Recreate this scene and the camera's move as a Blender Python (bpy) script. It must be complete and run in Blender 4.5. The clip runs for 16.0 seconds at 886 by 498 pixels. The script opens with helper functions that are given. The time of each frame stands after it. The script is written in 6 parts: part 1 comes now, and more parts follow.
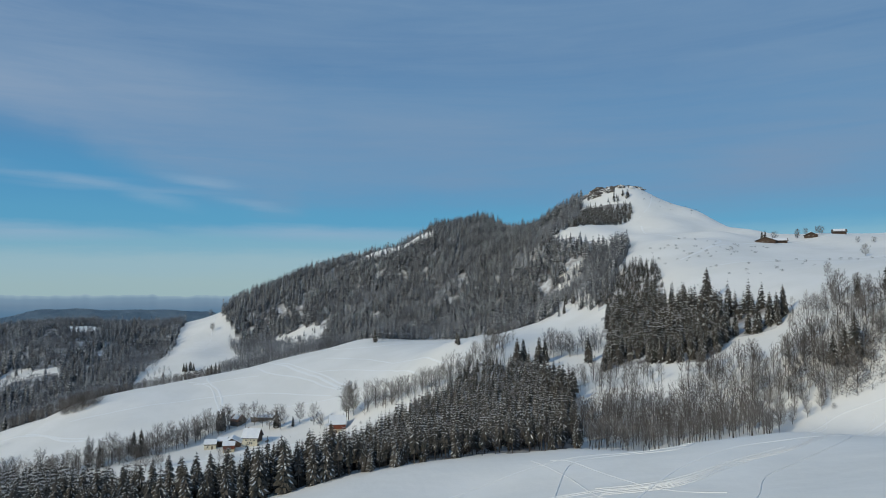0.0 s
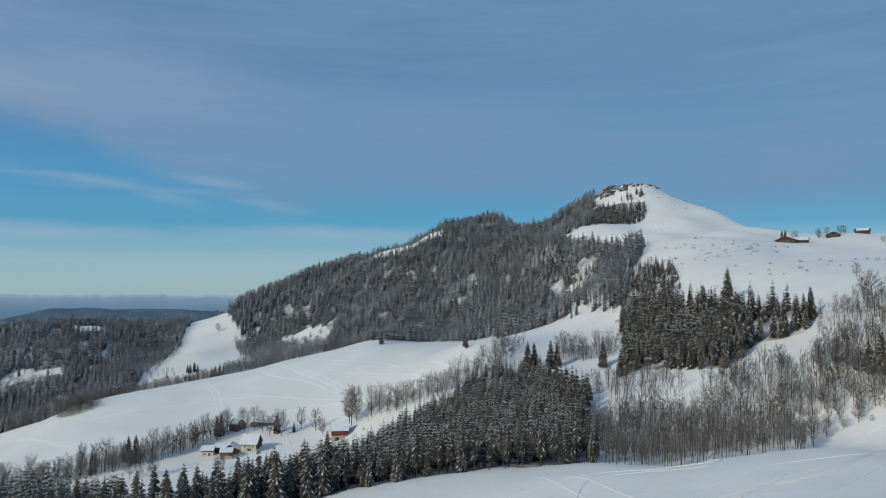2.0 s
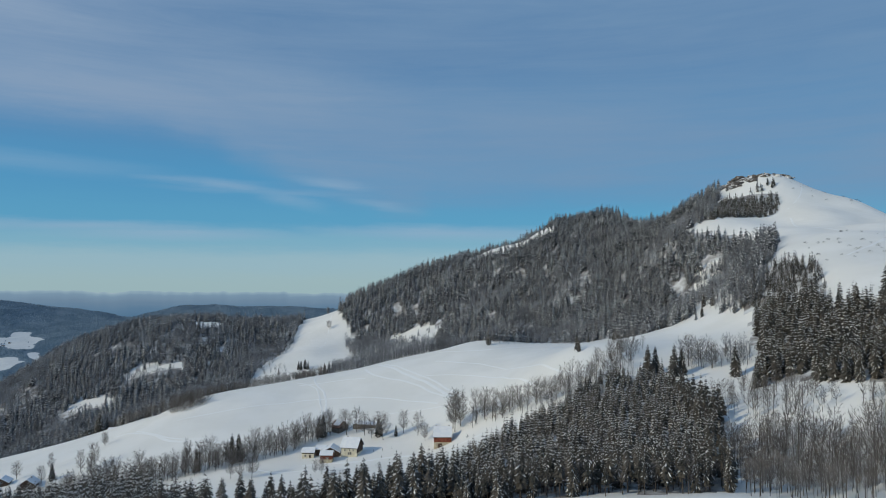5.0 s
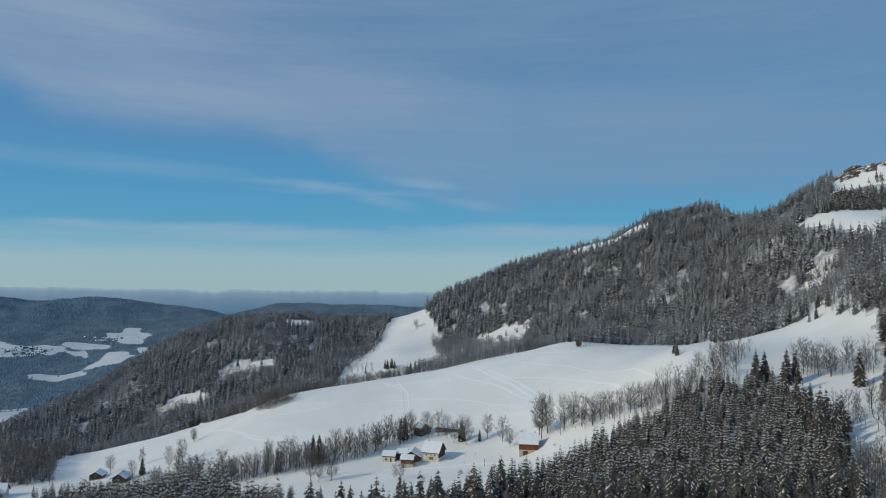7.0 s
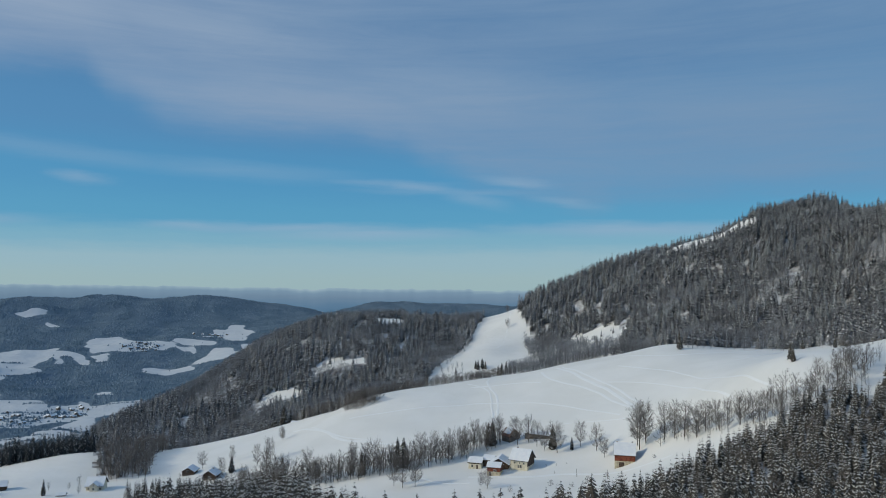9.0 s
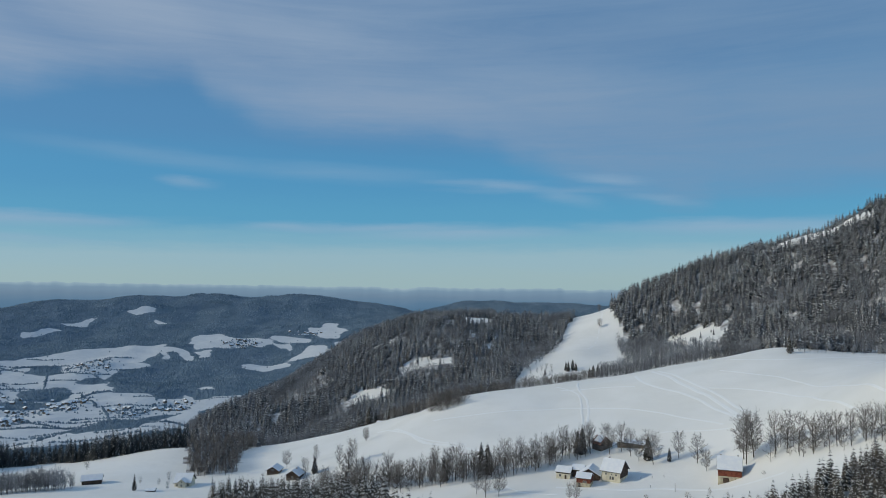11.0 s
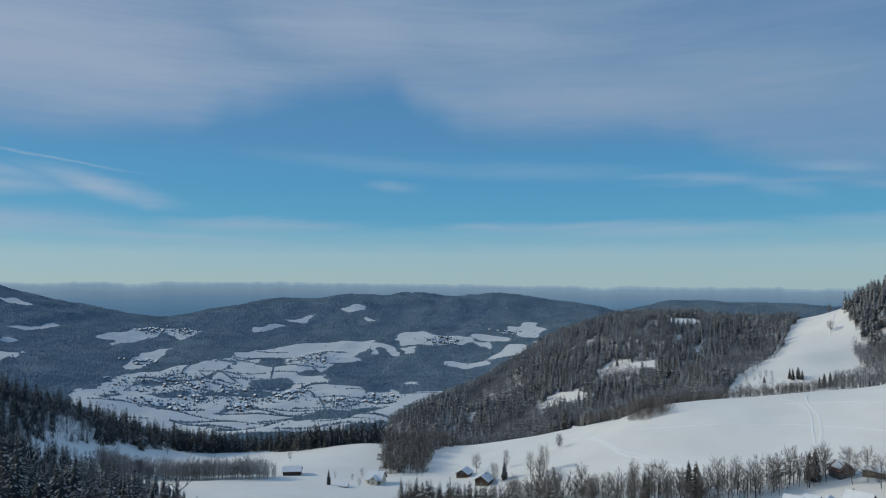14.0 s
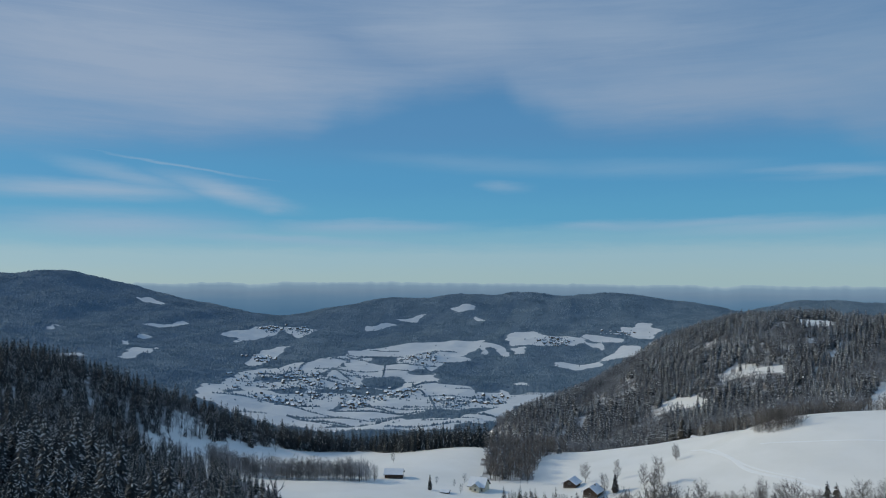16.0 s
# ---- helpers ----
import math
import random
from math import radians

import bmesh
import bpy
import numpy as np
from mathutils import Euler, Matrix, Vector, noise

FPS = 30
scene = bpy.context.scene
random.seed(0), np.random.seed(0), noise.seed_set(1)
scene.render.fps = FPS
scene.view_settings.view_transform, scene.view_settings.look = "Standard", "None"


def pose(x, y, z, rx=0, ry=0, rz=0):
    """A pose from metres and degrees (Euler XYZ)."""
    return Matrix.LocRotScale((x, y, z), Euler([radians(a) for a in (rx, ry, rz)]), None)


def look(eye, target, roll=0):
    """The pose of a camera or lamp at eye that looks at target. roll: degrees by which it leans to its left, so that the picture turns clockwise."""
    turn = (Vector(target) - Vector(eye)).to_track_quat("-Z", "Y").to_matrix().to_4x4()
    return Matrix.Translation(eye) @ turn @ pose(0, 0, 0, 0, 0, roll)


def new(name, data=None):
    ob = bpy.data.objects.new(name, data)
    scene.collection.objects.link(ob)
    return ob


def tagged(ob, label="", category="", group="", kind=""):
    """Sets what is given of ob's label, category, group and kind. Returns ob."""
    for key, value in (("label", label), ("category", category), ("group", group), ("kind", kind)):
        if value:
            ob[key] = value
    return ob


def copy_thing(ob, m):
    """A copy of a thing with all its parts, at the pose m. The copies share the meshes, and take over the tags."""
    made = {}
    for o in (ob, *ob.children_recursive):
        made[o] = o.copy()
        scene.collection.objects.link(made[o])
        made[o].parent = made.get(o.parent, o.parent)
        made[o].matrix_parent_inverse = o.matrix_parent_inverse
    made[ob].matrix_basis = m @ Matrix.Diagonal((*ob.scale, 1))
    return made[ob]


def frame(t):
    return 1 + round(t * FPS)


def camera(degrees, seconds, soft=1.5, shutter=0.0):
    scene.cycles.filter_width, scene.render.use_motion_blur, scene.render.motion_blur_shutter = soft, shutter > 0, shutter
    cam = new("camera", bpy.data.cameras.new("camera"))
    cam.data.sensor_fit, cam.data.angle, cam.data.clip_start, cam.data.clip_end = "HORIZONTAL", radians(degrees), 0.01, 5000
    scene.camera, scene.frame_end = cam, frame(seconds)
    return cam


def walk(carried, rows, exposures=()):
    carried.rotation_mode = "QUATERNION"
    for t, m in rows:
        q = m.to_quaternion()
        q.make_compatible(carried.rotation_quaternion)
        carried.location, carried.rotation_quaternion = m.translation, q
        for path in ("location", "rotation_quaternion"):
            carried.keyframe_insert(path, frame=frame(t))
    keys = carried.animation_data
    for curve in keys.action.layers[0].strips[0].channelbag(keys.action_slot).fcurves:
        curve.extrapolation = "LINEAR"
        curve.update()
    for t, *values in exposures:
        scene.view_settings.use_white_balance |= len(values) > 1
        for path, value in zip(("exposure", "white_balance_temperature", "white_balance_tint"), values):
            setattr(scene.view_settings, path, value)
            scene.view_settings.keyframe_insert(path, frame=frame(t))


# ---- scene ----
# ---- the camera: a drone, seconds, x, y, z, yaw, pitch, roll
cam = camera(63.13, 16.0, soft=0.9)
ROWS = [
    (0.0, 0.10, -0.12, 100.07, 0.000, 3.044, 0.268),
    (0.5, 0.54, 5.12, 100.19, -0.018, 3.055, 0.231),
    (1.0, 1.03, 10.02, 100.26, -0.023, 3.061, 0.192),
    (1.5, 1.52, 14.73, 100.30, 0.185, 3.062, 0.153),
    (2.0, 2.00, 19.37, 100.29, 0.826, 3.058, 0.113),
    (2.5, 2.43, 24.00, 100.25, 1.900, 3.051, 0.074),
    (3.0, 2.79, 28.67, 100.17, 3.158, 3.041, 0.036),
    (3.5, 3.09, 33.42, 100.08, 4.648, 3.027, -0.000),
    (4.0, 3.30, 38.23, 99.96, 6.311, 3.011, -0.034),
    (6.5, 3.09, 63.13, 99.38, 14.982, 2.901, -0.158),
    (7.0, 2.77, 68.12, 99.29, 16.852, 2.876, -0.171),
    (7.5, 2.34, 73.08, 99.20, 18.749, 2.850, -0.180),
    (8.0, 1.80, 77.97, 99.12, 20.579, 2.825, -0.185),
    (8.5, 1.13, 82.80, 99.03, 22.467, 2.799, -0.185),
    (9.0, 0.32, 87.55, 98.95, 24.323, 2.774, -0.181),
    (11.5, -6.18, 110.29, 98.25, 33.714, 2.666, -0.097),
    (12.0, -8.04, 114.69, 98.03, 36.270, 2.650, -0.069),
    (12.5, -10.11, 119.07, 97.77, 39.076, 2.636, -0.037),
    (13.0, -12.37, 123.43, 97.49, 41.873, 2.624, -0.003),
    (13.5, -14.81, 127.75, 97.19, 44.611, 2.615, 0.033),
    (14.0, -17.41, 132.01, 96.91, 47.232, 2.609, 0.072),
    (14.5, -20.11, 136.19, 96.65, 49.483, 2.606, 0.111),
    (15.0, -22.88, 140.20, 96.46, 51.691, 2.607, 0.152),
    (15.5, -25.63, 143.98, 96.38, 53.835, 2.611, 0.192),
    (16.0, -28.28, 147.39, 96.47, 55.960, 2.618, 0.232),
]
walk(cam, [(t, pose(x, y, z, 90 + pitch, roll, yaw)) for t, x, y, z, yaw, pitch, roll in ROWS])

# ---- sky and sun: low winter sun from behind the left shoulder, thin high cloud
SUN_AZ, SUN_EL = 128.0, 27.0  # degrees from +y towards -x; above the horizon
to_sun = Vector((-math.sin(radians(SUN_AZ)) * math.cos(radians(SUN_EL)), math.cos(radians(SUN_AZ)) * math.cos(radians(SUN_EL)), math.sin(radians(SUN_EL))))
sun = new("sun", bpy.data.lights.new("sun", "SUN"))
sun.data.energy, sun.data.angle, sun.data.color = 1.8, radians(0.8), (0.965, 0.878, 0.655)
sun.matrix_world = look((0, 0, 900), Vector((0, 0, 900)) - to_sun)

world = bpy.data.worlds.new("sky")
scene.world = world
world.use_nodes = True
wt = world.node_tree
wt.nodes.clear()


def node(tree, kind, x=0, **settings):
    n = tree.nodes.new(kind)
    for key, value in settings.items():
        if key == "blend":
            n.blend_type = value
        elif key == "op":
            n.operation = value
        elif key == "data":
            n.data_type = value
    return n


# clear air by height in degrees, as colours
AIR = [(0, (3.0, 4.5, 4.95)), (90, (0.75, 1.7, 3.2)), (2.0, (2.75, 4.45, 5.35)), (3.4, (1.75, 3.95, 5.35)), (5.0, (0.78, 3.2, 5.25)), (8, (0.68, 2.85, 5.1)), (12, (0.78, 2.45, 4.6)), (19, (0.72, 1.95, 3.9)), (30, (0.7, 1.75, 3.5))]
# lower edge of the high veil: degrees round from +y towards -x, degrees up
VEIL_EDGE = [(-60, 4), (120, 8), (-22, 4.9), (-5, 5.8), (2, 6.2), (10, 5.8), (12.5, 5.0), (17, 6.2), (21, 7.2), (25, 8.8), (28, 10.3), (32, 11), (40, 11), (45, 11.3), (49, 12.9), (51.5, 14.8), (57, 14.2), (63, 12.6), (67, 11), (77, 10), (88, 8.9)]
# thicker banks in the veil: round, up, half length, half width, slant
BANKS = [(-27.8, 9.4, 11.7, 2.5, -8), (20.9, 14.2, 17.1, 3.6, 8), (33.3, 14.0, 17.1, 3.1, 5), (42.5, 18.8, 11.7, 2.7, 5), (76.9, 16.2, 20.2, 4.9, 0), (54.2, 19.2, 11.7, 3.1, 0), (35.7, 12.8, 13.5, 2.5, 5), (-0.8, 12.4, 15.7, 2.7, 5)]
# bright wisps below it, and how dense
WISPS = [(26.7, 7.7, 4.8, 0.5, 5.0, 0.42), (18.5, 8.0, 3.6, 0.5, 6.0, 0.36), (22.4, 6.9, 4.0, 0.7, 14.8, 0.3), (29.3, 7.9, 5.6, 0.42, 2.1, 0.3), (18.1, 8.1, 3.0, 0.42, 4.8, 0.3), (50.9, 7.5, 2.4, 0.5, 6.0, 0.35),
         (14.6, 6.4, 4.0, 0.5, 9.0, 0.26), (82.5, 6.7, 9.6, 0.85, -0.3, 0.75), (79.5, 7.8, 5.6, 0.8, 10.8, 0.5), (72.6, 6.9, 5.4, 1.0, 13.0, 0.75), (50.8, 7.5, 2.2, 0.45, 3.1, 0.35), (27.2, 7.8, 4.2, 0.38, -1.1, 0.3)]
STREAKS = [(75.6, 8.7, 6.4, 0.13, 7.2, 0.45), (35.8, 4.3, 12.2, 0.55, 0.0, 0.45), (80.2, 4.3, 10.4, 1.2, 0.0, 0.6), (62.0, 4.4, 8.6, 0.6, -0.5, 0.55), (43.3, 4.3, 4.6, 0.5, 1.8, 0.4), (30.1, 3.9, 10.8, 0.6, -0.6, 0.45),
           (69.4, 3.4, 13.6, 0.45, 2.6, 0.4), (24.2, 7.3, 8.9, 0.36, 0.8, 0.25), (69.8, 5.8, 1.8, 0.6, 6.7, 0.4), (8, 4.2, 14, 0.7, 0.8, 0.5), (-12, 4.4, 12, 0.6, 0, 0.4), (52, 9.2, 12, 0.8, 4, 0.2), (40, 8.6, 11, 0.9, 2, 0.22)]


def build_sky():
    link = wt.links.new
    sky = node(wt, "ShaderNodeTexSky")
    sky.sky_type, sky.sun_disc = "NISHITA", False
    sky.sun_elevation, sky.sun_rotation = radians(SUN_EL), radians(-SUN_AZ)
    sky.air_density, sky.dust_density, sky.ozone_density, sky.altitude = 1.0, 0.6, 2.5, 1000
    where = node(wt, "ShaderNodeTexCoord")
    split = node(wt, "ShaderNodeSeparateXYZ")
    link(where.outputs["Generated"], split.inputs[0])

    def maths(op, a, b=None, c=None):
        m = node(wt, "ShaderNodeMath", op=op)
        for i, v in enumerate((a, b, c)):
            if isinstance(v, (int, float)):
                m.inputs[i].default_value = v
            elif v is not None:
                link(v, m.inputs[i])
        return m.outputs[0]

    def ease(value, low, high, to_low=0.0, to_high=1.0):
        r = node(wt, "ShaderNodeMapRange")
        r.interpolation_type = "SMOOTHSTEP"
        for key, v in (("From Min", low), ("From Max", high), ("To Min", to_low), ("To Max", to_high)):
            r.inputs[key].default_value = v
        link(value, r.inputs["Value"])
        return r.outputs[0]

    def mix(base, top, fac):
        m = node(wt, "ShaderNodeMix", data="RGBA")
        for key, v in (("A", base), ("B", top)):
            if isinstance(v, tuple):
                m.inputs[key].default_value = (*v, 1)
            else:
                link(v, m.inputs[key])
        if isinstance(fac, float):
            m.inputs["Factor"].default_value = fac
        else:
            link(fac, m.inputs["Factor"])
        return m.outputs["Result"]

    # the direction in degrees: round from +y towards -x, and up
    turn = maths("MULTIPLY", maths("ARCTAN2", maths("MULTIPLY", split.outputs["X"], -1.0), split.outputs["Y"]), 180 / math.pi)
    up = maths("MULTIPLY", maths("ARCSINE", split.outputs["Z"]), 180 / math.pi)
    plain = node(wt, "ShaderNodeCombineXYZ")
    link(turn, plain.inputs[0])
    link(up, plain.inputs[1])

    def grain(sx, sy, detail, rough, shift, slant=4.0, warp=0.0):
        place = node(wt, "ShaderNodeMapping")
        place.inputs["Rotation"].default_value = (0, 0, radians(slant))
        place.inputs["Scale"].default_value = (sx, sy, 1.0)
        place.inputs["Location"].default_value = (shift, shift * 0.7, shift)
        link(plain.outputs[0], place.inputs[0])
        tex = node(wt, "ShaderNodeTexNoise")
        tex.inputs["Scale"].default_value, tex.inputs["Detail"].default_value = 1.0, detail
        tex.inputs["Roughness"].default_value, tex.inputs["Distortion"].default_value = rough, warp
        link(place.outputs[0], tex.inputs["Vector"])
        return tex.outputs["Fac"]

    # bend the shapes a little, so that none has a clean outline
    sway = maths("MULTIPLY_ADD", grain(0.10, 0.35, 5, 0.6, 3.0, -5.0), 3.0, -1.5)
    fray = maths("MULTIPLY_ADD", grain(0.22, 1.5, 5, 0.65, 8.0, -8.0), 1.0, -0.5)
    bent = node(wt, "ShaderNodeCombineXYZ")
    link(maths("ADD", turn, maths("MULTIPLY", sway, 2.0)), bent.inputs[0])
    link(maths("ADD", up, maths("ADD", maths("MULTIPLY", sway, 0.14), maths("MULTIPLY", fray, 0.6))), bent.inputs[1])

    def puff(u, v, long, wide, slant):
        place = node(wt, "ShaderNodeMapping")
        place.vector_type = "TEXTURE"
        place.inputs["Location"].default_value = (u, v, 0)
        place.inputs["Rotation"].default_value = (0, 0, radians(slant))
        place.inputs["Scale"].default_value = (long, wide, 1)
        link(bent.outputs[0], place.inputs[0])
        size = node(wt, "ShaderNodeVectorMath", op="LENGTH")
        link(place.outputs[0], size.inputs[0])
        return ease(size.outputs["Value"], 1.25, 0.0)

    def ramp(value, low, high, stops):
        r = node(wt, "ShaderNodeValToRGB")
        r.color_ramp.interpolation = "EASE"
        for k, (at, c) in enumerate(stops):
            at = (at - low) / (high - low)
            e = r.color_ramp.elements[k] if k < 2 else r.color_ramp.elements.new(at)
            e.position, e.color = at, (*c, 1)
        span = node(wt, "ShaderNodeMapRange")
        span.inputs["From Min"].default_value, span.inputs["From Max"].default_value = low, high
        link(value, span.inputs["Value"])
        link(span.outputs[0], r.inputs[0])
        return r.outputs["Color"]

    soft_up = maths("ADD", up, maths("ADD", maths("MULTIPLY", fray, 0.9), maths("MULTIPLY", sway, 0.25)))
    air = ramp(soft_up, 0, 90, [(h, tuple(v / 10 for v in c)) for h, c in AIR])
    ten = node(wt, "ShaderNodeMix", data="RGBA", blend="MULTIPLY")
    ten.inputs["Factor"].default_value, ten.inputs["B"].default_value = 1.0, (10, 10, 10, 1)
    link(air, ten.inputs["A"])
    col = mix(sky.outputs[0], ten.outputs["Result"], 0.9)

    edge = ramp(turn, -60, 120, [(d, (h / 20,) * 3) for d, h in VEIL_EDGE])
    above = maths("SUBTRACT", up, maths("MULTIPLY", edge, 20.0))
    above = maths("ADD", above, maths("ADD", maths("MULTIPLY", sway, 0.5), fray))
    veil = ease(above, -0.7, 2.6)
    fibre = grain(0.05, 0.6, 8, 0.66, 1.3, -11.0, 0.5)
    cloth = grain(0.05, 0.12, 6, 0.55, 5.1, -12.0, 0.3)
    thick = 0.0
    for bank in BANKS:
        thick = maths("MAXIMUM", thick, puff(*bank))
    body = maths("ADD", maths("MULTIPLY_ADD", fibre, 0.85, -0.12), maths("MULTIPLY_ADD", cloth, 0.6, -0.03))
    body = maths("ADD", body, maths("MULTIPLY", thick, 0.36))
    pale = ease(turn, -5.0, 78.0)
    col = mix(col, mix(VEIL, VEIL_PALE, pale), maths("MULTIPLY", veil, maths("MINIMUM", body, 1.0)))
    wisp = 0.0
    for *where_at, dense in WISPS + STREAKS:
        wisp = maths("MAXIMUM", wisp, maths("MULTIPLY", puff(*where_at), dense))
    wisp = maths("MULTIPLY", wisp, maths("MULTIPLY_ADD", grain(0.12, 1.6, 6, 0.65, 6.6, -7.0), 0.9, 0.62))
    col = mix(col, WISP, maths("MINIMUM", wisp, 0.9))
    back = node(wt, "ShaderNodeBackground")
    link(col, back.inputs["Color"])
    back.inputs["Strength"].default_value = SKY_STRENGTH
    out = node(wt, "ShaderNodeOutputWorld")
    link(back.outputs[0], out.inputs["Surface"])


SKY_STRENGTH = 0.10
VEIL = (1.75, 2.95, 4.55)
VEIL_PALE = (2.85, 3.75, 5.1)
WISP = (3.0, 4.25, 5.65)
build_sky()
scene.view_settings.exposure = 0.0
# ---- the ground: heights along the landforms, in metres, many set to fit the camera's view
FORE_SLOPE = [
    (-57, 248, 29), (-37, 255, 33), (-12, 262, 36), (17, 263, 39), (50, 263, 41), (86, 252, 46), (117, 250, 50), (156, 256,
    50), (73, 154, 56), (46, 189, 46), (3, 225, 36), (88, 145, 61), (60, 60, 70), (-60, 60, 58), (200, 60, 100), (0, -100,
    80), (-150, -50, 55), (250, -100, 120)]
SPRUCE_DIP = [
    (-60, 300, 22), (0, 300, 32), (50, 310, 38), (90, 300, 40), (80, 276, 38), (110, 276, 43), (134, 278, 46), (-20, 360, 33), (30, 380, 44), (-100, 330, 12), (-30, 410,
    28)]
EAST_BANK = [
    (152, 282, 54), (157, 362, 74), (88, 385, 54), (86, 426, 56), (93, 552, 71), (161, 442, 90), (160, 537, 108), (229, 555,
    122), (324, 552, 122), (226, 423, 106), (195, 349, 94), (188, 307, 85), (115, 357, 63), (119, 532, 78)]
SUMMIT_RIDGE = [
    (430, 900, 140), (520, 800, 140), (420, 1080, 110), (600, 950, 90), (330, 1020, 175), (560, 650, 148),
    (301, 665, 140), (353, 684, 145), (435, 707, 152), (351, 796, 158), (384, 702, 150), (280, 970, 224), (202, 979, 228),
    (238, 986, 235), (324, 903, 190), (228, 860, 177), (131, 830, 162), (185, 850, 173), (179, 697, 136), (168, 638, 129),
    (143, 685, 112), (338, 866, 174)]
WOODED_HILL = [
    (173, 1015, 194), (98, 1075, 181), (33, 1149, 201), (-36, 1189, 182), (-124, 1183, 152), (-201, 1142, 124), (-264, 1109,
    92), (-315, 1075, 70), (57, 637, 60), (-19, 720, 48), (11, 900, 94), (77, 846, 107), (-62, 948, 80), (120, 710, 92),
    (-143, 990, 65), (-162, 922, 40), (-270, 1012, 24), (250, 1200, 170), (0, 1400, 120), (-250, 1400, 60), (-450, 1300, 10)]
SADDLE = [
    (-343, 1087, 57), (-304, 1015, 29), (-334, 942, 16), (-330, 858, -1), (-335, 792, -12), (-235, 900, 15), (-392, 1089, 42)]
BIG_FIELD = [
    (-71, 661, 52), (15, 560, 58), (45, 598, 62), (-74, 515, 28), (-98, 683, 46), (-149, 674, 33), (-198, 661, 23), (-240,
    636, 15), (-283, 574, 12), (-303, 565, 3), (-331, 544, -13), (-340, 577, -10), (-322, 598, -4), (-358, 600, -15), (-445, 540, -36), (-428, 588, -36), (-412, 640, -36), (-309, 481, -14), (-62, 442, 13), (-118,
    440, 4), (-185, 442, -1), (-223, 425, -9), (-284, 431, -20), (-140, 500, 12), (-71, 517, 29), (-190, 560, 16), (8, 474,
    64), (-250, 660, 4), (-330, 700, -14), (-200, 780, 5), (-140, 830, 20)]
WEST_HILL = [
    (-598, 1065, 45), (-485, 967, 27), (-475, 863, -12), (-582, 916, 6), (-598, 723, -75), (-679, 813, -48), (-769, 906,
    -56), (-704, 742, -62), (-730, 1020, 4), (-450, 720, -45), (-420, 640, -40), (-800, 1100, -20), (-850,
    900, -110), (-380, 960, 8)]
HOLLOW = [
    (-411, 364, -24), (-382, 407, -27), (-430, 328, -22), (-546, 382, -38), (-526, 440, -38), (-458, 475, -28), (-578, 495,
    -52), (-640, 280, 4), (-654, 341, -24), (-477, 214, 10), (-301, 190, 15), (-443, 276, -18), (-520, 252, -12), (-718,
    178, 34), (-713, 232, 16), (-330, 330, -12), (-240, 300, 0), (-200, 180, 22), (-750, 250, -20), (-700, 450, -90), (-720,
    620, -110), (-420, 500, -32), (-900, 150, -30), (-500, 50, 30), (-900, 600, -170), (-505, 590, -60)]
# drawn nearer than they lie, with heights that keep the camera's skyline
FAR_RIDGE = [
    (-3853, 2000, -61), (-3906, 2330, -26), (-3746, 2857, 37), (-3454, 3217, 36), (-3112, 3561, 33), (-2827, 3735, -16),
    (-2493, 3852, -80), (-3483, 2163, -154), (-3167, 2707, -127), (-2778, 3188, -127)]
FAR_MOUNTAIN = [
    (-4624, 347, 165), (-4598, 673, 164), (-4440, 1033, 58), (-4229, 1457, -52), (-3971, 1735, -97), (-3225, 291, -111),
    (-3001, 550, -151), (-3908, 549, -59), (-3434, 954, -155)]
FAR_VALLEY = [
    (-3369, 1191, -188), (-2642, 825, -218), (-2669, 1079, -250), (-2818, 1499, -238), (-2980, 2027, -210), (-2729, 2528,
    -185), (-2450, 2945, -160), (-2331, 2370, -263), (-2167, 992, -286), (-2058, 1229, -321), (-2001, 1514, -305), (-1967,
    1725, -315), (-1673, 1286, -292), (-1986, 2007, -300), (-1500, 900, -300), (-1800, 400, -250), (-1700, 1500, -330)]
FAR_REST = [
    (-4450, 1850, -130), (-4200, 1700, -110), (-1500, 4400, -190), (-800, 4500, -190), (600, 4500, -200), (-2099, 3872, -11), (-2146, 3955, -23), (-1467, 4042, -42), (-1608, 3998, -44), (-2398, 3646, -87), (-900, 3000, -150),
    (200, 2800, -60), (1500, 2500, -50), (3000, 2000, 0), (3000, -1500, 0), (0, -3500, 0), (-3000, -2500, 0), (-3500, -500,
    -100), (-1300, 2200, -250), (1500, 4300, -150), (4400, 1000, 0), (-100, 4700, -220)]


class Sheet:
    """A smooth sheet through the heights of some landforms (thin plate)."""

    def __init__(self, *forms, soft=0.0):
        p = np.array([q for form in forms for q in form], float)
        self.xy, n = p[:, :2] / 1000, len(p)
        a = np.zeros((n + 3, n + 3))
        a[:n, :n] = self.bend(self.xy, self.xy) + soft * np.eye(n)
        a[:n, n], a[:n, n + 1:] = 1, self.xy
        a[n:, :n] = a[:n, n:].T
        self.w = np.linalg.solve(a, np.concatenate([p[:, 2], np.zeros(3)]))

    @staticmethod
    def bend(p, q):
        d = ((p[:, None] - q[None]) ** 2).sum(-1)
        return d * np.log(d + 1e-9)

    def __call__(self, x, y):
        p = np.stack([np.ravel(x), np.ravel(y)], -1) / 1000
        out = np.empty(len(p))
        for i in range(0, len(p), 20000):
            s = p[i:i + 20000]
            out[i:i + 20000] = self.bend(s, self.xy) @ self.w[:-3] + self.w[-3] + s @ self.w[-2:]
        return out.reshape(np.shape(x))


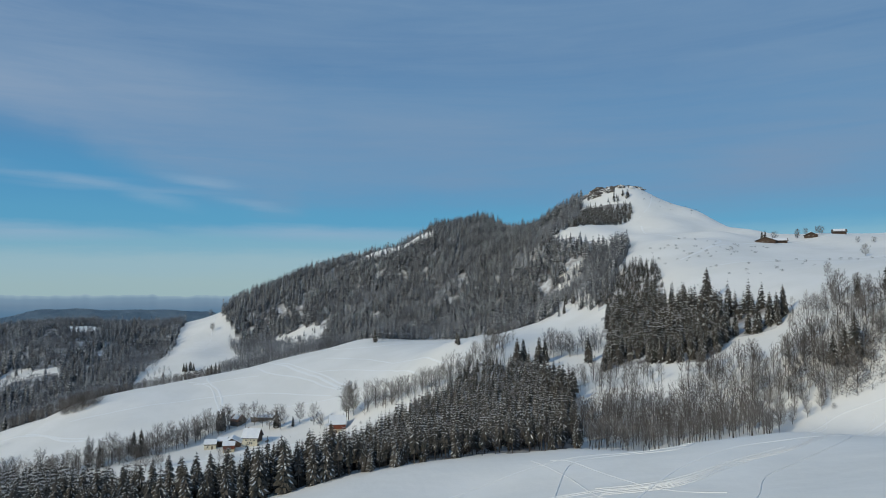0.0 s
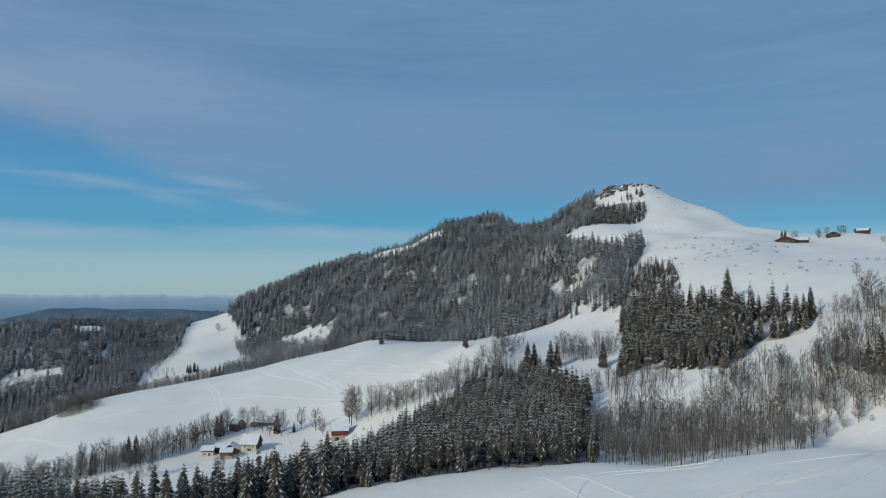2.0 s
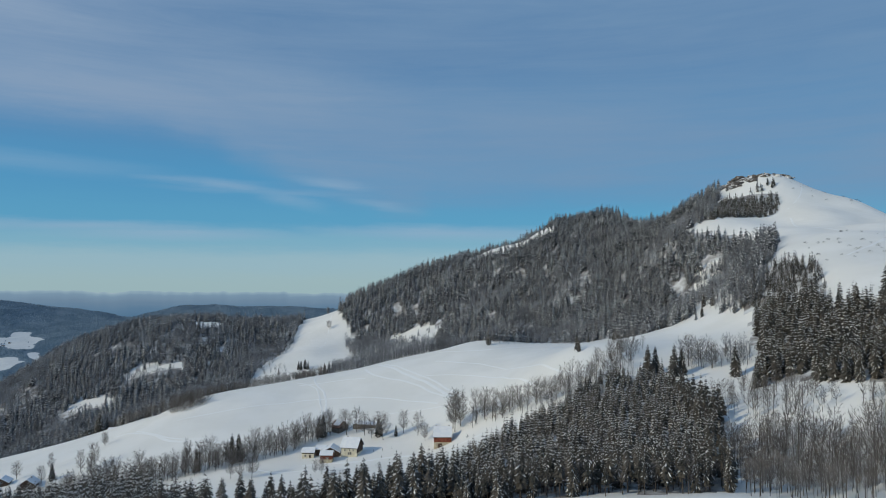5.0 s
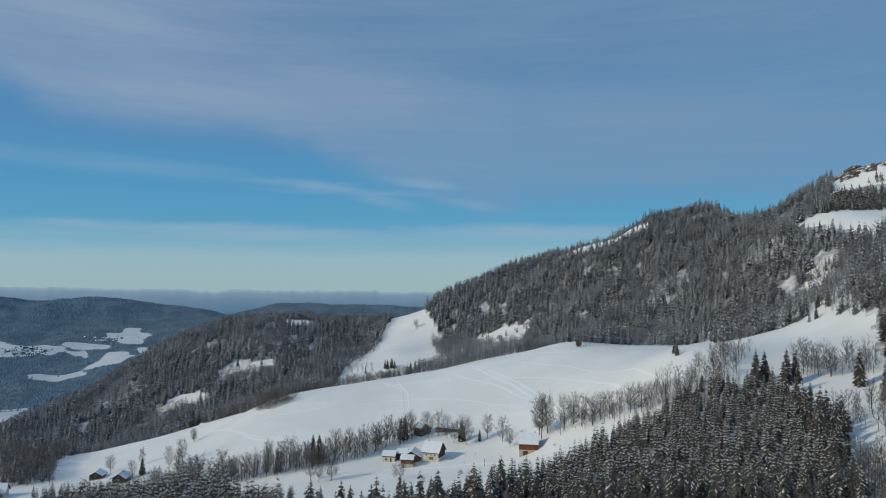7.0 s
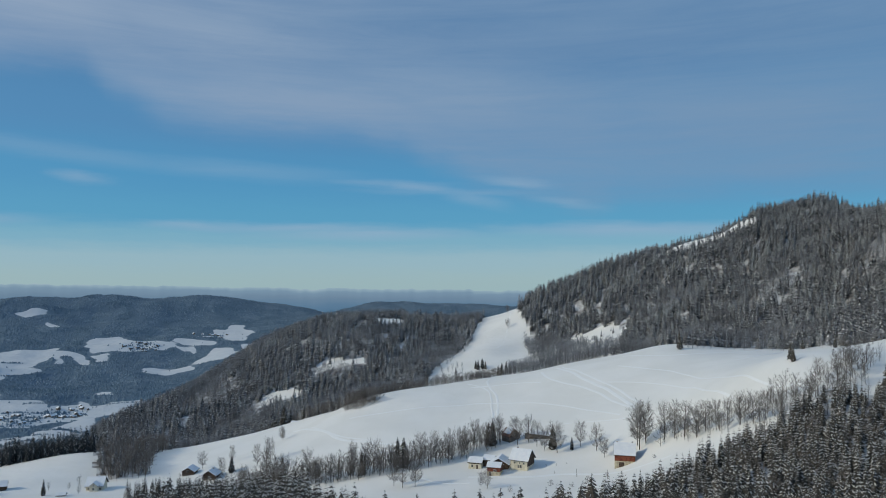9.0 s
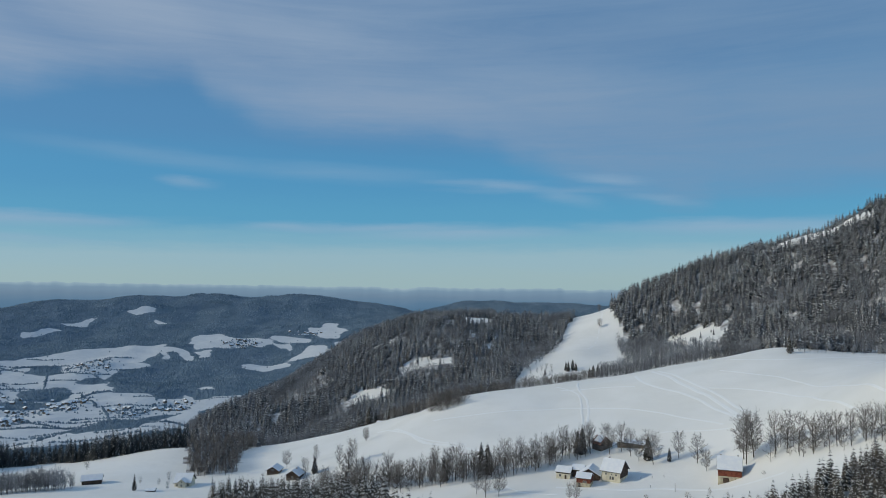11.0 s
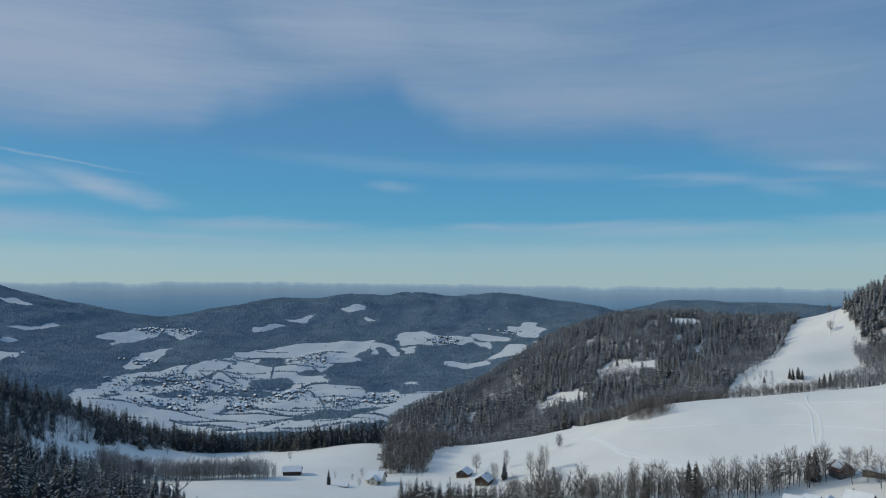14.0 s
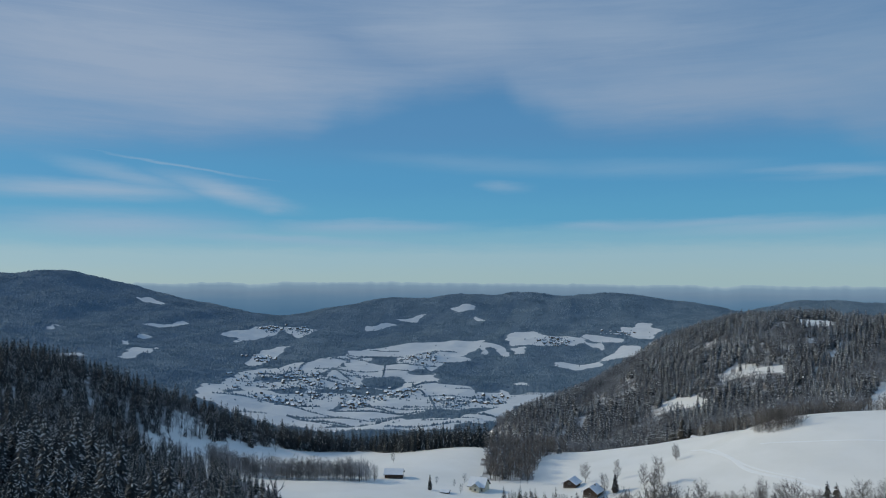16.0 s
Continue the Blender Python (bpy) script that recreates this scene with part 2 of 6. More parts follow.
near_sheet = Sheet(FORE_SLOPE, SPRUCE_DIP, EAST_BANK, SUMMIT_RIDGE, WOODED_HILL, SADDLE, BIG_FIELD, WEST_HILL, HOLLOW, soft=2e-5)
far_sheet = Sheet(FAR_RIDGE, FAR_MOUNTAIN, FAR_VALLEY, FAR_REST, soft=3e-5)


def smooth(a, b, x):
    s = np.clip((x - a) / (b - a), 0, 1)
    return s * s * (3 - 2 * s)


WAVES = np.random.RandomState(4).uniform(0, 2 * np.pi, (6, 7, 2))


def ripple(x, y, size, which):
    """Soft uneven relief, about -1 to 1, with bumps of the given size."""
    out = 0
    for turn, phase in WAVES[which]:
        k = 2 * np.pi / size * (0.7 + 0.6 * phase / 6.3)
        out = out + np.sin(k * (x * np.cos(turn) + y * np.sin(turn)) + phase * 3)
    return out / 3


SUMMIT = 231.5  # height of the flat top


def ground_z(x, y):
    x, y = np.asarray(x, float), np.asarray(y, float)
    r = np.hypot(x, y - 80)
    w = smooth(1250, 1900, r)
    z = near_sheet(x, y) * (1 - w) + far_sheet(x, y) * w
    z = z + 0.35 * ripple(x, y, 45, 0) + 0.9 * ripple(x, y, 110, 1) * smooth(420, 700, r)
    hill = smooth(560, 800, y) * smooth(-330, -200, x)
    z = z + hill * 2.5 * ripple(x, y, 90, 2) + w * (9 * ripple(x, y, 380, 3) + 4 * ripple(x, y, 150, 4))
    # the rocky top of the mountain
    z = z + 5 * np.exp(-((x - 225) ** 2 / 45 ** 2 + (y - 985) ** 2 / 30 ** 2)) * (1 + 0.6 * ripple(x, y, 14, 5))
    flat = np.exp(-((x - 225) ** 2 / 110 ** 2 + (y - 985) ** 2 / 110 ** 2))
    z = z - 0.8 * np.maximum(z - SUMMIT, 0) * (flat > 0.2)
    return z - 170 * smooth(4600, 4880, r)


# fields of the far valley, outlined on the plan to fit the camera's view
MOUNTAIN_MEADOWS = [
    [(-3798, 881), (-3747, 928), (-3746, 1028), (-3841, 1100), (-3809, 1154), (-3713, 1053), (-3691, 976), (-3715, 922)],
    [(-3402, 800), (-3549, 863), (-3479, 892), (-3393, 845)],
    [(-2919, 640), (-2983, 688), (-3173, 761), (-3263, 873), (-3029, 779), (-2917, 712)],
    [(-2919, 397), (-2956, 471), (-2979, 529), (-2940, 543), (-2894, 465)],
    [(-3627, 478), (-3669, 508), (-3745, 568), (-3627, 521)],
    [(-4248, 967), (-4245, 1031), (-4121, 1116), (-4087, 1064), (-4177, 996)],
    [(-3307, 731), (-3345, 771), (-3260, 751), (-3188, 714)]]
NOTCH_MEADOWS = [
    [(-3528, 1213), (-3595, 1332), (-3679, 1495), (-3628, 1561), (-3587, 1566), (-3524, 1467), (-3455, 1328), (-3414, 1245), (-3486, 1310), (-3504, 1233)],
    [(-3622, 1574), (-3600, 1649), (-3533, 1716), (-3468, 1640), (-3428, 1578), (-3504, 1564)],
    [(-2930, 1131), (-3045, 1217), (-3232, 1344), (-3275, 1415), (-3302, 1467), (-3100, 1333), (-2903, 1190), (-2877, 1141)],
    [(-3524, 1997), (-3507, 2036), (-3527, 2154), (-3500, 2174), (-3467, 2049), (-3458, 1975)],
    [(-3551, 2211), (-3564, 2343), (-3587, 2435), (-3496, 2293)],
    [(-3552, 2584), (-3513, 2687), (-3468, 2713), (-3472, 2596)],
    [(-3365, 2628), (-3222, 2599), (-3249, 2557)]]
UPPER_FIELDS = [
    [(-2618, 978), (-2769, 1092), (-2805, 1244), (-2850, 1385), (-2888, 1493), (-2916, 1580), (-2846, 1561), (-2749, 1441), (-2663, 1327), (-2631, 1220), (-2634, 1110), (-2546, 995)],
    [(-2995, 1636), (-2992, 1698), (-2878, 1652), (-2844, 1579), (-2889, 1574)],
    [(-2871, 1662), (-3048, 1817), (-3046, 1909), (-3007, 1965), (-2905, 1893), (-2847, 1764), (-2832, 1692)],
    [(-2925, 1914), (-3020, 2015), (-2966, 2184), (-2926, 2346), (-2815, 2245), (-2856, 2108), (-2808, 1980), (-2774, 1866)],
    [(-2826, 1780), (-2718, 1890), (-2678, 2046), (-2594, 2032), (-2635, 1924), (-2598, 1785), (-2667, 1743)]]
MIDDLE_FIELDS = [
    [(-2714, 1480), (-2826, 1611), (-2794, 1663), (-2646, 1675), (-2606, 1706), (-2567, 1792), (-2536, 1767), (-2526, 1605), (-2633, 1536), (-2610, 1423)],
    [(-2557, 1269), (-2614, 1401), (-2561, 1497), (-2476, 1428), (-2443, 1341), (-2488, 1271)],
    [(-2189, 893), (-2284, 981), (-2392, 1102), (-2419, 1175), (-2365, 1184), (-2321, 1093), (-2199, 968), (-2177, 907)],
    [(-2446, 1102), (-2437, 1183), (-2404, 1190), (-2408, 1108)],
    [(-2474, 828), (-2527, 930), (-2366, 870), (-2443, 941), (-2243, 806), (-2333, 798)],
    [(-2375, 886), (-2528, 989), (-2462, 987), (-2239, 875), (-2234, 847)],
    [(-2508, 1033), (-2518, 1089), (-2383, 1028), (-2317, 965)]]
VALLEY_FLOOR = [
    [(-2400, 1532), (-2463, 1619), (-2371, 1665), (-2252, 1632), (-2144, 1553), (-1986, 1424), (-2004, 1384), (-2139, 1273), (-2174, 1168), (-2264, 1119), (-2325, 1176), (-2288, 1330), (-2372, 1491)],
    [(-2224, 1619), (-2225, 1721), (-2107, 1673), (-2041, 1636), (-2079, 1568), (-2122, 1555)],
    [(-2118, 1719), (-2133, 1834), (-2065, 1806), (-2052, 1731), (-2088, 1696)],
    [(-2064, 1818), (-2008, 1890), (-1993, 1939), (-1974, 1900), (-1987, 1793)],
    [(-2045, 1651), (-2032, 1728), (-1926, 1692), (-1936, 1629), (-1961, 1591)],
    [(-2054, 1120), (-2149, 1176), (-2094, 1269), (-2048, 1268), (-2005, 1182), (-1967, 1087)],
    [(-2105, 1022), (-2173, 1108), (-2111, 1138), (-2057, 1103), (-2038, 1012)]]
NORTH_FIELDS = [
    [(-1817, 1173), (-1776, 1260), (-1766, 1351), (-1816, 1602), (-1756, 1510), (-1644, 1266), (-1694, 1119)],
    [(-2884, 2476), (-2967, 2574), (-2902, 2682), (-2805, 2603), (-2656, 2649), (-2558, 2667), (-2525, 2634), (-2517, 2570), (-2579, 2575), (-2609, 2458), (-2663, 2435), (-2722, 2361)],
    [(-2689, 2334), (-2643, 2375), (-2578, 2319), (-2602, 2296)],
    [(-2598, 2730), (-2541, 2765), (-2423, 2795), (-2374, 2740), (-2476, 2697), (-2551, 2679)],
    [(-2525, 2634), (-2437, 2675), (-2394, 2633), (-2438, 2638)]]
FAR_CLEARINGS = [
    [(-2644, 3032), (-2591, 3076), (-2647, 3185), (-2599, 3209), (-2524, 3118), (-2418, 3111), (-2389, 2998), (-2300, 2851), (-2375, 2839), (-2544, 2950)],
    [(-2346, 2709), (-2288, 2719), (-2177, 2665), (-2151, 2563), (-2185, 2548), (-2241, 2485), (-2287, 2516), (-2295, 2634)],
    [(-2323, 2264), (-2387, 2357), (-2269, 2480), (-2204, 2419), (-2229, 2337), (-2279, 2288)],
    [(-2260, 2803), (-2237, 2842), (-2174, 2745), (-2129, 2750), (-2102, 2649)],
    [(-2203, 1952), (-2183, 1987), (-2127, 1933), (-2163, 1925)],
    [(-2843, 2273), (-2755, 2318), (-2602, 2245), (-2563, 2197), (-2718, 2271), (-2810, 2258), (-2687, 2187), (-2687, 2158)]]
# the open floor of the far valley, and the groves and tree belts that stand in it
BASIN = [
    [(-2423, 832), (-2651, 1010), (-2805, 1244), (-2916, 1580), (-3000, 1702), (-3076, 1895), (-3024, 2024), (-2926, 2346), (-2815, 2245), (-2635, 1924), (-2503, 1751), (-2285, 1647), (-2216, 1740), (-2104, 1683), (-1989, 1941), (-1935, 1852), (-1881, 1668), (-1816, 1602), (-1748, 1503), (-1626, 1254), (-1680, 1094), (-1789, 936), (-1974, 867), (-2150, 796), (-2240, 755), (-2351, 786)]]
GROVES = [
    [(-2418, 1388), (-2528, 1467), (-2526, 1579), (-2467, 1612), (-2356, 1540), (-2399, 1482)],
    [(-2814, 1632), (-2865, 1722), (-2826, 1780), (-2661, 1695), (-2712, 1631)],
    [(-2502, 1643), (-2561, 1720), (-2537, 1787), (-2437, 1708)],
    [(-1956, 1252), (-1984, 1393), (-1948, 1590), (-1919, 1687), (-1901, 1555), (-1824, 1311)],
    [(-2405, 1186), (-2434, 1314), (-2368, 1513), (-2261, 1450), (-2336, 1266)],
    [(-2305, 842), (-2528, 980), (-2503, 985), (-2249, 846)],
    [(-2454, 1024), (-2452, 1168), (-2416, 1184), (-2372, 1074)],
    [(-2174, 1164), (-2241, 1218), (-2173, 1198), (-2073, 1127)],
    [(-2722, 1441), (-2882, 1563), (-2822, 1549), (-2604, 1360), (-2571, 1252)],
    [(-2633, 1067), (-2637, 1223), (-2557, 1234), (-2557, 1082)]]
FAR_FIELDS = BASIN + MOUNTAIN_MEADOWS + NOTCH_MEADOWS + UPPER_FIELDS + MIDDLE_FIELDS + VALLEY_FLOOR + NORTH_FIELDS + FAR_CLEARINGS
VILLAGES = [(-2586, 1124, 124), (-2580, 1244, 108), (-2348, 1361, 119), (-2383, 1202, 84), (-2197, 1250, 39), (-2030, 1546, 56), (-2030, 1701, 50), (-2708, 1811, 92), (-2267, 1032, 62), (-3544, 1641, 61), (-3618, 1502, 49), (-2620, 2540, 57), (-2555, 2900, 60), (-3008, 1248, 51), (-2248, 1442, 67)]


def inside(poly, x, y):
    hit = np.zeros(np.shape(x), bool)
    for (ax, ay), (bx, by) in zip(poly, poly[1:] + poly[:1]):
        hit ^= ((ay > y) != (by > y)) & (x < (bx - ax) * (y - ay) / (by - ay if by != ay else 1e-9) + ax)
    return hit


def open_depth(poly, x, y):
    """Metres to the outline, positive inside it."""
    d = np.full(np.shape(x), 1e9)
    for (ax, ay), (bx, by) in zip(poly, poly[1:] + poly[:1]):
        ex, ey = bx - ax, by - ay
        u = np.clip(((x - ax) * ex + (y - ay) * ey) / (ex * ex + ey * ey), 0, 1)
        d = np.minimum(d, np.hypot(x - ax - u * ex, y - ay - u * ey))
    return np.where(inside(poly, x, y), d, -d)


def open_land(x, y):
    """How deep a spot of the far valley lies in open snow; below zero it is wooded."""
    u, v = x + 9 * ripple(x, y, 110, 0) + 4 * ripple(x, y, 40, 2), y + 9 * ripple(x, y, 120, 1) + 4 * ripple(x, y, 45, 4)
    out = np.full(np.shape(x), -60.0)
    for poly in FAR_FIELDS:
        out = np.maximum(out, open_depth(poly, u, v) + (-3 if poly in MOUNTAIN_MEADOWS else 6))
    for poly in GROVES:
        out = np.minimum(out, -open_depth(poly, u, v))
    return np.clip(out, -60, 60)


# ---- materials


def mat(name, colour, rough=0.8, second=None, scale=1.0, detail=6.0, low=0.4, high=0.6, bump=0.0, bump_scale=None, per_piece=0.0, metal=0.0, sheen=0.0, coords="Object"):
    """A surface of one colour that a noise of the given grain (per metre) blends into a second one."""
    m = bpy.data.materials.new(name)
    m.use_nodes = True
    t, link = m.node_tree, m.node_tree.links.new
    bsdf = t.nodes["Principled BSDF"]
    bsdf.inputs["Roughness"].default_value, bsdf.inputs["Metallic"].default_value = rough, metal
    bsdf.inputs["Base Color"].default_value = (*colour, 1)
    bsdf.inputs["Specular IOR Level"].default_value = 0.25
    if coords == "World":
        geo = t.nodes.new("ShaderNodeNewGeometry")
        spot = geo.outputs["Position"]
    else:
        spot = t.nodes.new("ShaderNodeTexCoord").outputs["Object"]
    if second:
        n = t.nodes.new("ShaderNodeTexNoise")
        n.inputs["Scale"].default_value, n.inputs["Detail"].default_value = scale, detail
        link(spot, n.inputs["Vector"])
        r = t.nodes.new("ShaderNodeMapRange")
        r.inputs["From Min"].default_value, r.inputs["From Max"].default_value = low, high
        link(n.outputs["Fac"], r.inputs["Value"])
        x = node(t, "ShaderNodeMix", data="RGBA")
        x.inputs["A"].default_value, x.inputs["B"].default_value = (*colour, 1), (*second, 1)
        link(r.outputs[0], x.inputs["Factor"])
        col = x.outputs["Result"]
        if per_piece:
            geo2 = t.nodes.new("ShaderNodeNewGeometry")
            vary = t.nodes.new("ShaderNodeMapRange")
            vary.inputs["To Min"].default_value, vary.inputs["To Max"].default_value = 1 - per_piece, 1 + per_piece
            link(geo2.outputs["Random Per Island"], vary.inputs["Value"])
            mul = node(t, "ShaderNodeMix", data="RGBA", blend="MULTIPLY")
            mul.inputs["Factor"].default_value = 1
            link(col, mul.inputs["A"])
            link(vary.outputs[0], mul.inputs["B"])
            col = mul.outputs["Result"]
        link(col, bsdf.inputs["Base Color"])
    if bump:
        b = t.nodes.new("ShaderNodeBump")
        b.inputs["Strength"].default_value, b.inputs["Distance"].default_value = 1.0, bump
        nb = t.nodes.new("ShaderNodeTexNoise")
        nb.inputs["Scale"].default_value, nb.inputs["Detail"].default_value = bump_scale or scale * 4, 5
        link(spot, nb.inputs["Vector"])
        link(nb.outputs["Fac"], b.inputs["Height"])
        link(b.outputs[0], bsdf.inputs["Normal"])
    return m


SNOW = mat("snow", (0.86, 0.845, 0.81), 0.75, (0.905, 0.89, 0.86), 0.03, bump=0.7, bump_scale=0.07, coords="World")
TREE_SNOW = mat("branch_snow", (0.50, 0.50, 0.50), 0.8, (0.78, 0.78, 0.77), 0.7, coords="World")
NEEDLES = mat("spruce_needles", (0.046, 0.047, 0.042), 0.8, (0.115, 0.101, 0.086), 0.22, low=0.35, high=0.65, coords="World")
# paler and bluer than NEEDLES: haze and thin snow put into the colour
NEEDLES_HAZED = mat("hazed_hill_needles", (0.057, 0.060, 0.066), 0.85, (0.25, 0.254, 0.264), 0.11, low=0.36, high=0.68, coords="World")
COLD_BARK = mat("frosted_bark", (0.09, 0.085, 0.085), 0.9, (0.18, 0.175, 0.175), 1.2, coords="World")
# darker, bluer copy of NEEDLES: the hollow's shade is put into the colour
NEEDLES_SHADED = mat("shaded_needles", (0.030, 0.036, 0.038), 0.8, (0.072, 0.078, 0.080), 0.2, low=0.35, high=0.65, coords="World")
BARK = mat("bark", (0.062, 0.051, 0.043), 0.9, (0.12, 0.102, 0.088), 1.2, coords="World")
TWIGS = mat("bare_twigs", (0.15, 0.134, 0.124), 0.9, (0.28, 0.26, 0.245), 0.12, coords="World")
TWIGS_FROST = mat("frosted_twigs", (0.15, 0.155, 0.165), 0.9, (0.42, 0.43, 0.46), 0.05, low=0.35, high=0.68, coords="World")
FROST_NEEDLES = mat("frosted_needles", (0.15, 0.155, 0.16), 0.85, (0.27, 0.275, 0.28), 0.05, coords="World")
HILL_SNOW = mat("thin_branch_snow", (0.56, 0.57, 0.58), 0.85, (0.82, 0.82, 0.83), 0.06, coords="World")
ROCK = mat("summit_rock", (0.13, 0.115, 0.105), 0.9, (0.74, 0.74, 0.73), 0.22, low=0.52, high=0.60, bump=0.6, bump_scale=0.4, coords="World")
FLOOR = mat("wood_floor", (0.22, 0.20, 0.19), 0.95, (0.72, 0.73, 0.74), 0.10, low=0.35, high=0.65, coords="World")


def hazed_land():
    """Woods of the far valley, and open snow where the land is marked as fields, with an uneven edge. Blue distance
    haze is put into the base colours.
    """
    m = mat("hazed_land", (0.115, 0.18, 0.24), 0.95, (0.17, 0.235, 0.30), 0.012, low=0.3, high=0.7, bump=4.0, bump_scale=0.035, coords="World")
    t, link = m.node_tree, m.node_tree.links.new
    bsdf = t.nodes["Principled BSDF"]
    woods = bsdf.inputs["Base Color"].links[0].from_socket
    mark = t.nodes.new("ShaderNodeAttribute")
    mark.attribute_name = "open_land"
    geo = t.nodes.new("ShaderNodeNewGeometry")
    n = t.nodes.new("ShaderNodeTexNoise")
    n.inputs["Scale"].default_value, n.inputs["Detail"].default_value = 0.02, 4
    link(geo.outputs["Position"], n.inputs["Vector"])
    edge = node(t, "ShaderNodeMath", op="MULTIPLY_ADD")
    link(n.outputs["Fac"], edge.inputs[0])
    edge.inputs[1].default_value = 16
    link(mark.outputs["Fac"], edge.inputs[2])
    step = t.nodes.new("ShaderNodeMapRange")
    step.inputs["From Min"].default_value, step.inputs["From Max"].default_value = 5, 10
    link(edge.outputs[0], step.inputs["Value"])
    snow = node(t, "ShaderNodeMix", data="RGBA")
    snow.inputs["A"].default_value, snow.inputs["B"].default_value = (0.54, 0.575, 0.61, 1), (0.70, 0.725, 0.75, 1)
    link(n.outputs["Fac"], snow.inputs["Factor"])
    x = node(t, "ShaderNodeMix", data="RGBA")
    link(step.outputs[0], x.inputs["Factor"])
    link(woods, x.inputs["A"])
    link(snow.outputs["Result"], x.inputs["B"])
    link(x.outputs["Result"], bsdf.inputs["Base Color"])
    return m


HAZED_LAND = hazed_land()
# far tree colours, with the blue of the haze mixed in
HAZED_TREES = mat("hazed_trees", (0.115, 0.18, 0.24), 0.95, (0.155, 0.222, 0.285), 0.006, per_piece=0.12, coords="World")
HAZED_FROST = mat("hazed_frosted_trees", (0.155, 0.225, 0.285), 0.95, (0.205, 0.275, 0.335), 0.008, per_piece=0.12, coords="World")


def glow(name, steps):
    """Hazy distance that emits its colour, as bright as the air in front of it: colours at metres below its upper edge.
    """
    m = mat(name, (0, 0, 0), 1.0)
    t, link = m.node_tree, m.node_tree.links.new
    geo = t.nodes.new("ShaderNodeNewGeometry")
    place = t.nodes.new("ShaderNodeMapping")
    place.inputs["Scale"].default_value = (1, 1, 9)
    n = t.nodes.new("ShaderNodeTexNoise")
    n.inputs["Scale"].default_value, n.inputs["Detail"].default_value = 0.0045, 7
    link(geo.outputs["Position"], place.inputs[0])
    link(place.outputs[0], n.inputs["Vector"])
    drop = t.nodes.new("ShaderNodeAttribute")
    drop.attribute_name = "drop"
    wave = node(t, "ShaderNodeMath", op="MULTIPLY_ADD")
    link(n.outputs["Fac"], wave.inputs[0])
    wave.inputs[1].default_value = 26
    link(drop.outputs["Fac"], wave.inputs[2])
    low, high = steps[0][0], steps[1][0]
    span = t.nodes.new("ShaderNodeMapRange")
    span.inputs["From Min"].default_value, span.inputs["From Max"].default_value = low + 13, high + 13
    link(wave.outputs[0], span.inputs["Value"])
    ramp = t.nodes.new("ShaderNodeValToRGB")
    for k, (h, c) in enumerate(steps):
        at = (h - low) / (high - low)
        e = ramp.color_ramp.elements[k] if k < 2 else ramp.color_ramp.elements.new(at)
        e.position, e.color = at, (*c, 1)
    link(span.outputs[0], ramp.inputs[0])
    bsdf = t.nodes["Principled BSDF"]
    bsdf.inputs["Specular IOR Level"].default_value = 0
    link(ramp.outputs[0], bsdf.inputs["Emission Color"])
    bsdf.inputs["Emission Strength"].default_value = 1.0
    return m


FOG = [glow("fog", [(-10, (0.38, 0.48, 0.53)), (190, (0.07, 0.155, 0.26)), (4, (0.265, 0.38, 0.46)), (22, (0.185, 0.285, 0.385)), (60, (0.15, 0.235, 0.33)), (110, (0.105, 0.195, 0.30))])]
STONE = mat("rendered_stone", (0.42, 0.37, 0.27), 0.9, (0.58, 0.52, 0.38), 0.9, bump=0.02, bump_scale=6)
PLASTER = mat("cream_plaster", (0.62, 0.57, 0.44), 0.9, (0.74, 0.69, 0.55), 0.7, bump=0.01, bump_scale=8)
RED_BOARDS = mat("red_brown_boards", (0.15, 0.043, 0.028), 0.85, (0.24, 0.078, 0.045), 1.3, bump=0.02, bump_scale=5)
DARK_BOARDS = mat("dark_boards", (0.060, 0.040, 0.030), 0.85, (0.12, 0.085, 0.065), 1.2, bump=0.02, bump_scale=5)
GREY_BOARDS = mat("weathered_boards", (0.12, 0.105, 0.09), 0.9, (0.22, 0.19, 0.165), 1.1, bump=0.02, bump_scale=5)
ROOF = mat("roof_sheet", (0.09, 0.08, 0.078), 0.8, (0.16, 0.14, 0.13), 1.0)
TILE = mat("old_red_tiles", (0.16, 0.085, 0.065), 0.85, (0.24, 0.14, 0.11), 1.0)
ROOF_SNOW = mat("roof_snow", (0.82, 0.84, 0.88), 0.75, (0.88, 0.89, 0.91), 0.5, bump=0.05, bump_scale=0.8)
GLASS = mat("window_glass", (0.02, 0.025, 0.03), 0.1)
FRAME = mat("painted_frame", (0.50, 0.47, 0.42), 0.6, (0.58, 0.55, 0.5), 3.0)
WOOD_POST = mat("post_wood", (0.13, 0.10, 0.08), 0.9, (0.20, 0.16, 0.13), 2.0)
PACKED = mat("packed_snow", (0.93, 0.925, 0.91), 0.5, (0.96, 0.955, 0.945), 0.4, bump=0.08, bump_scale=0.9, coords="World")
BRICK = mat("chimney_render", (0.30, 0.26, 0.23), 0.9, (0.4, 0.36, 0.32), 3.0)


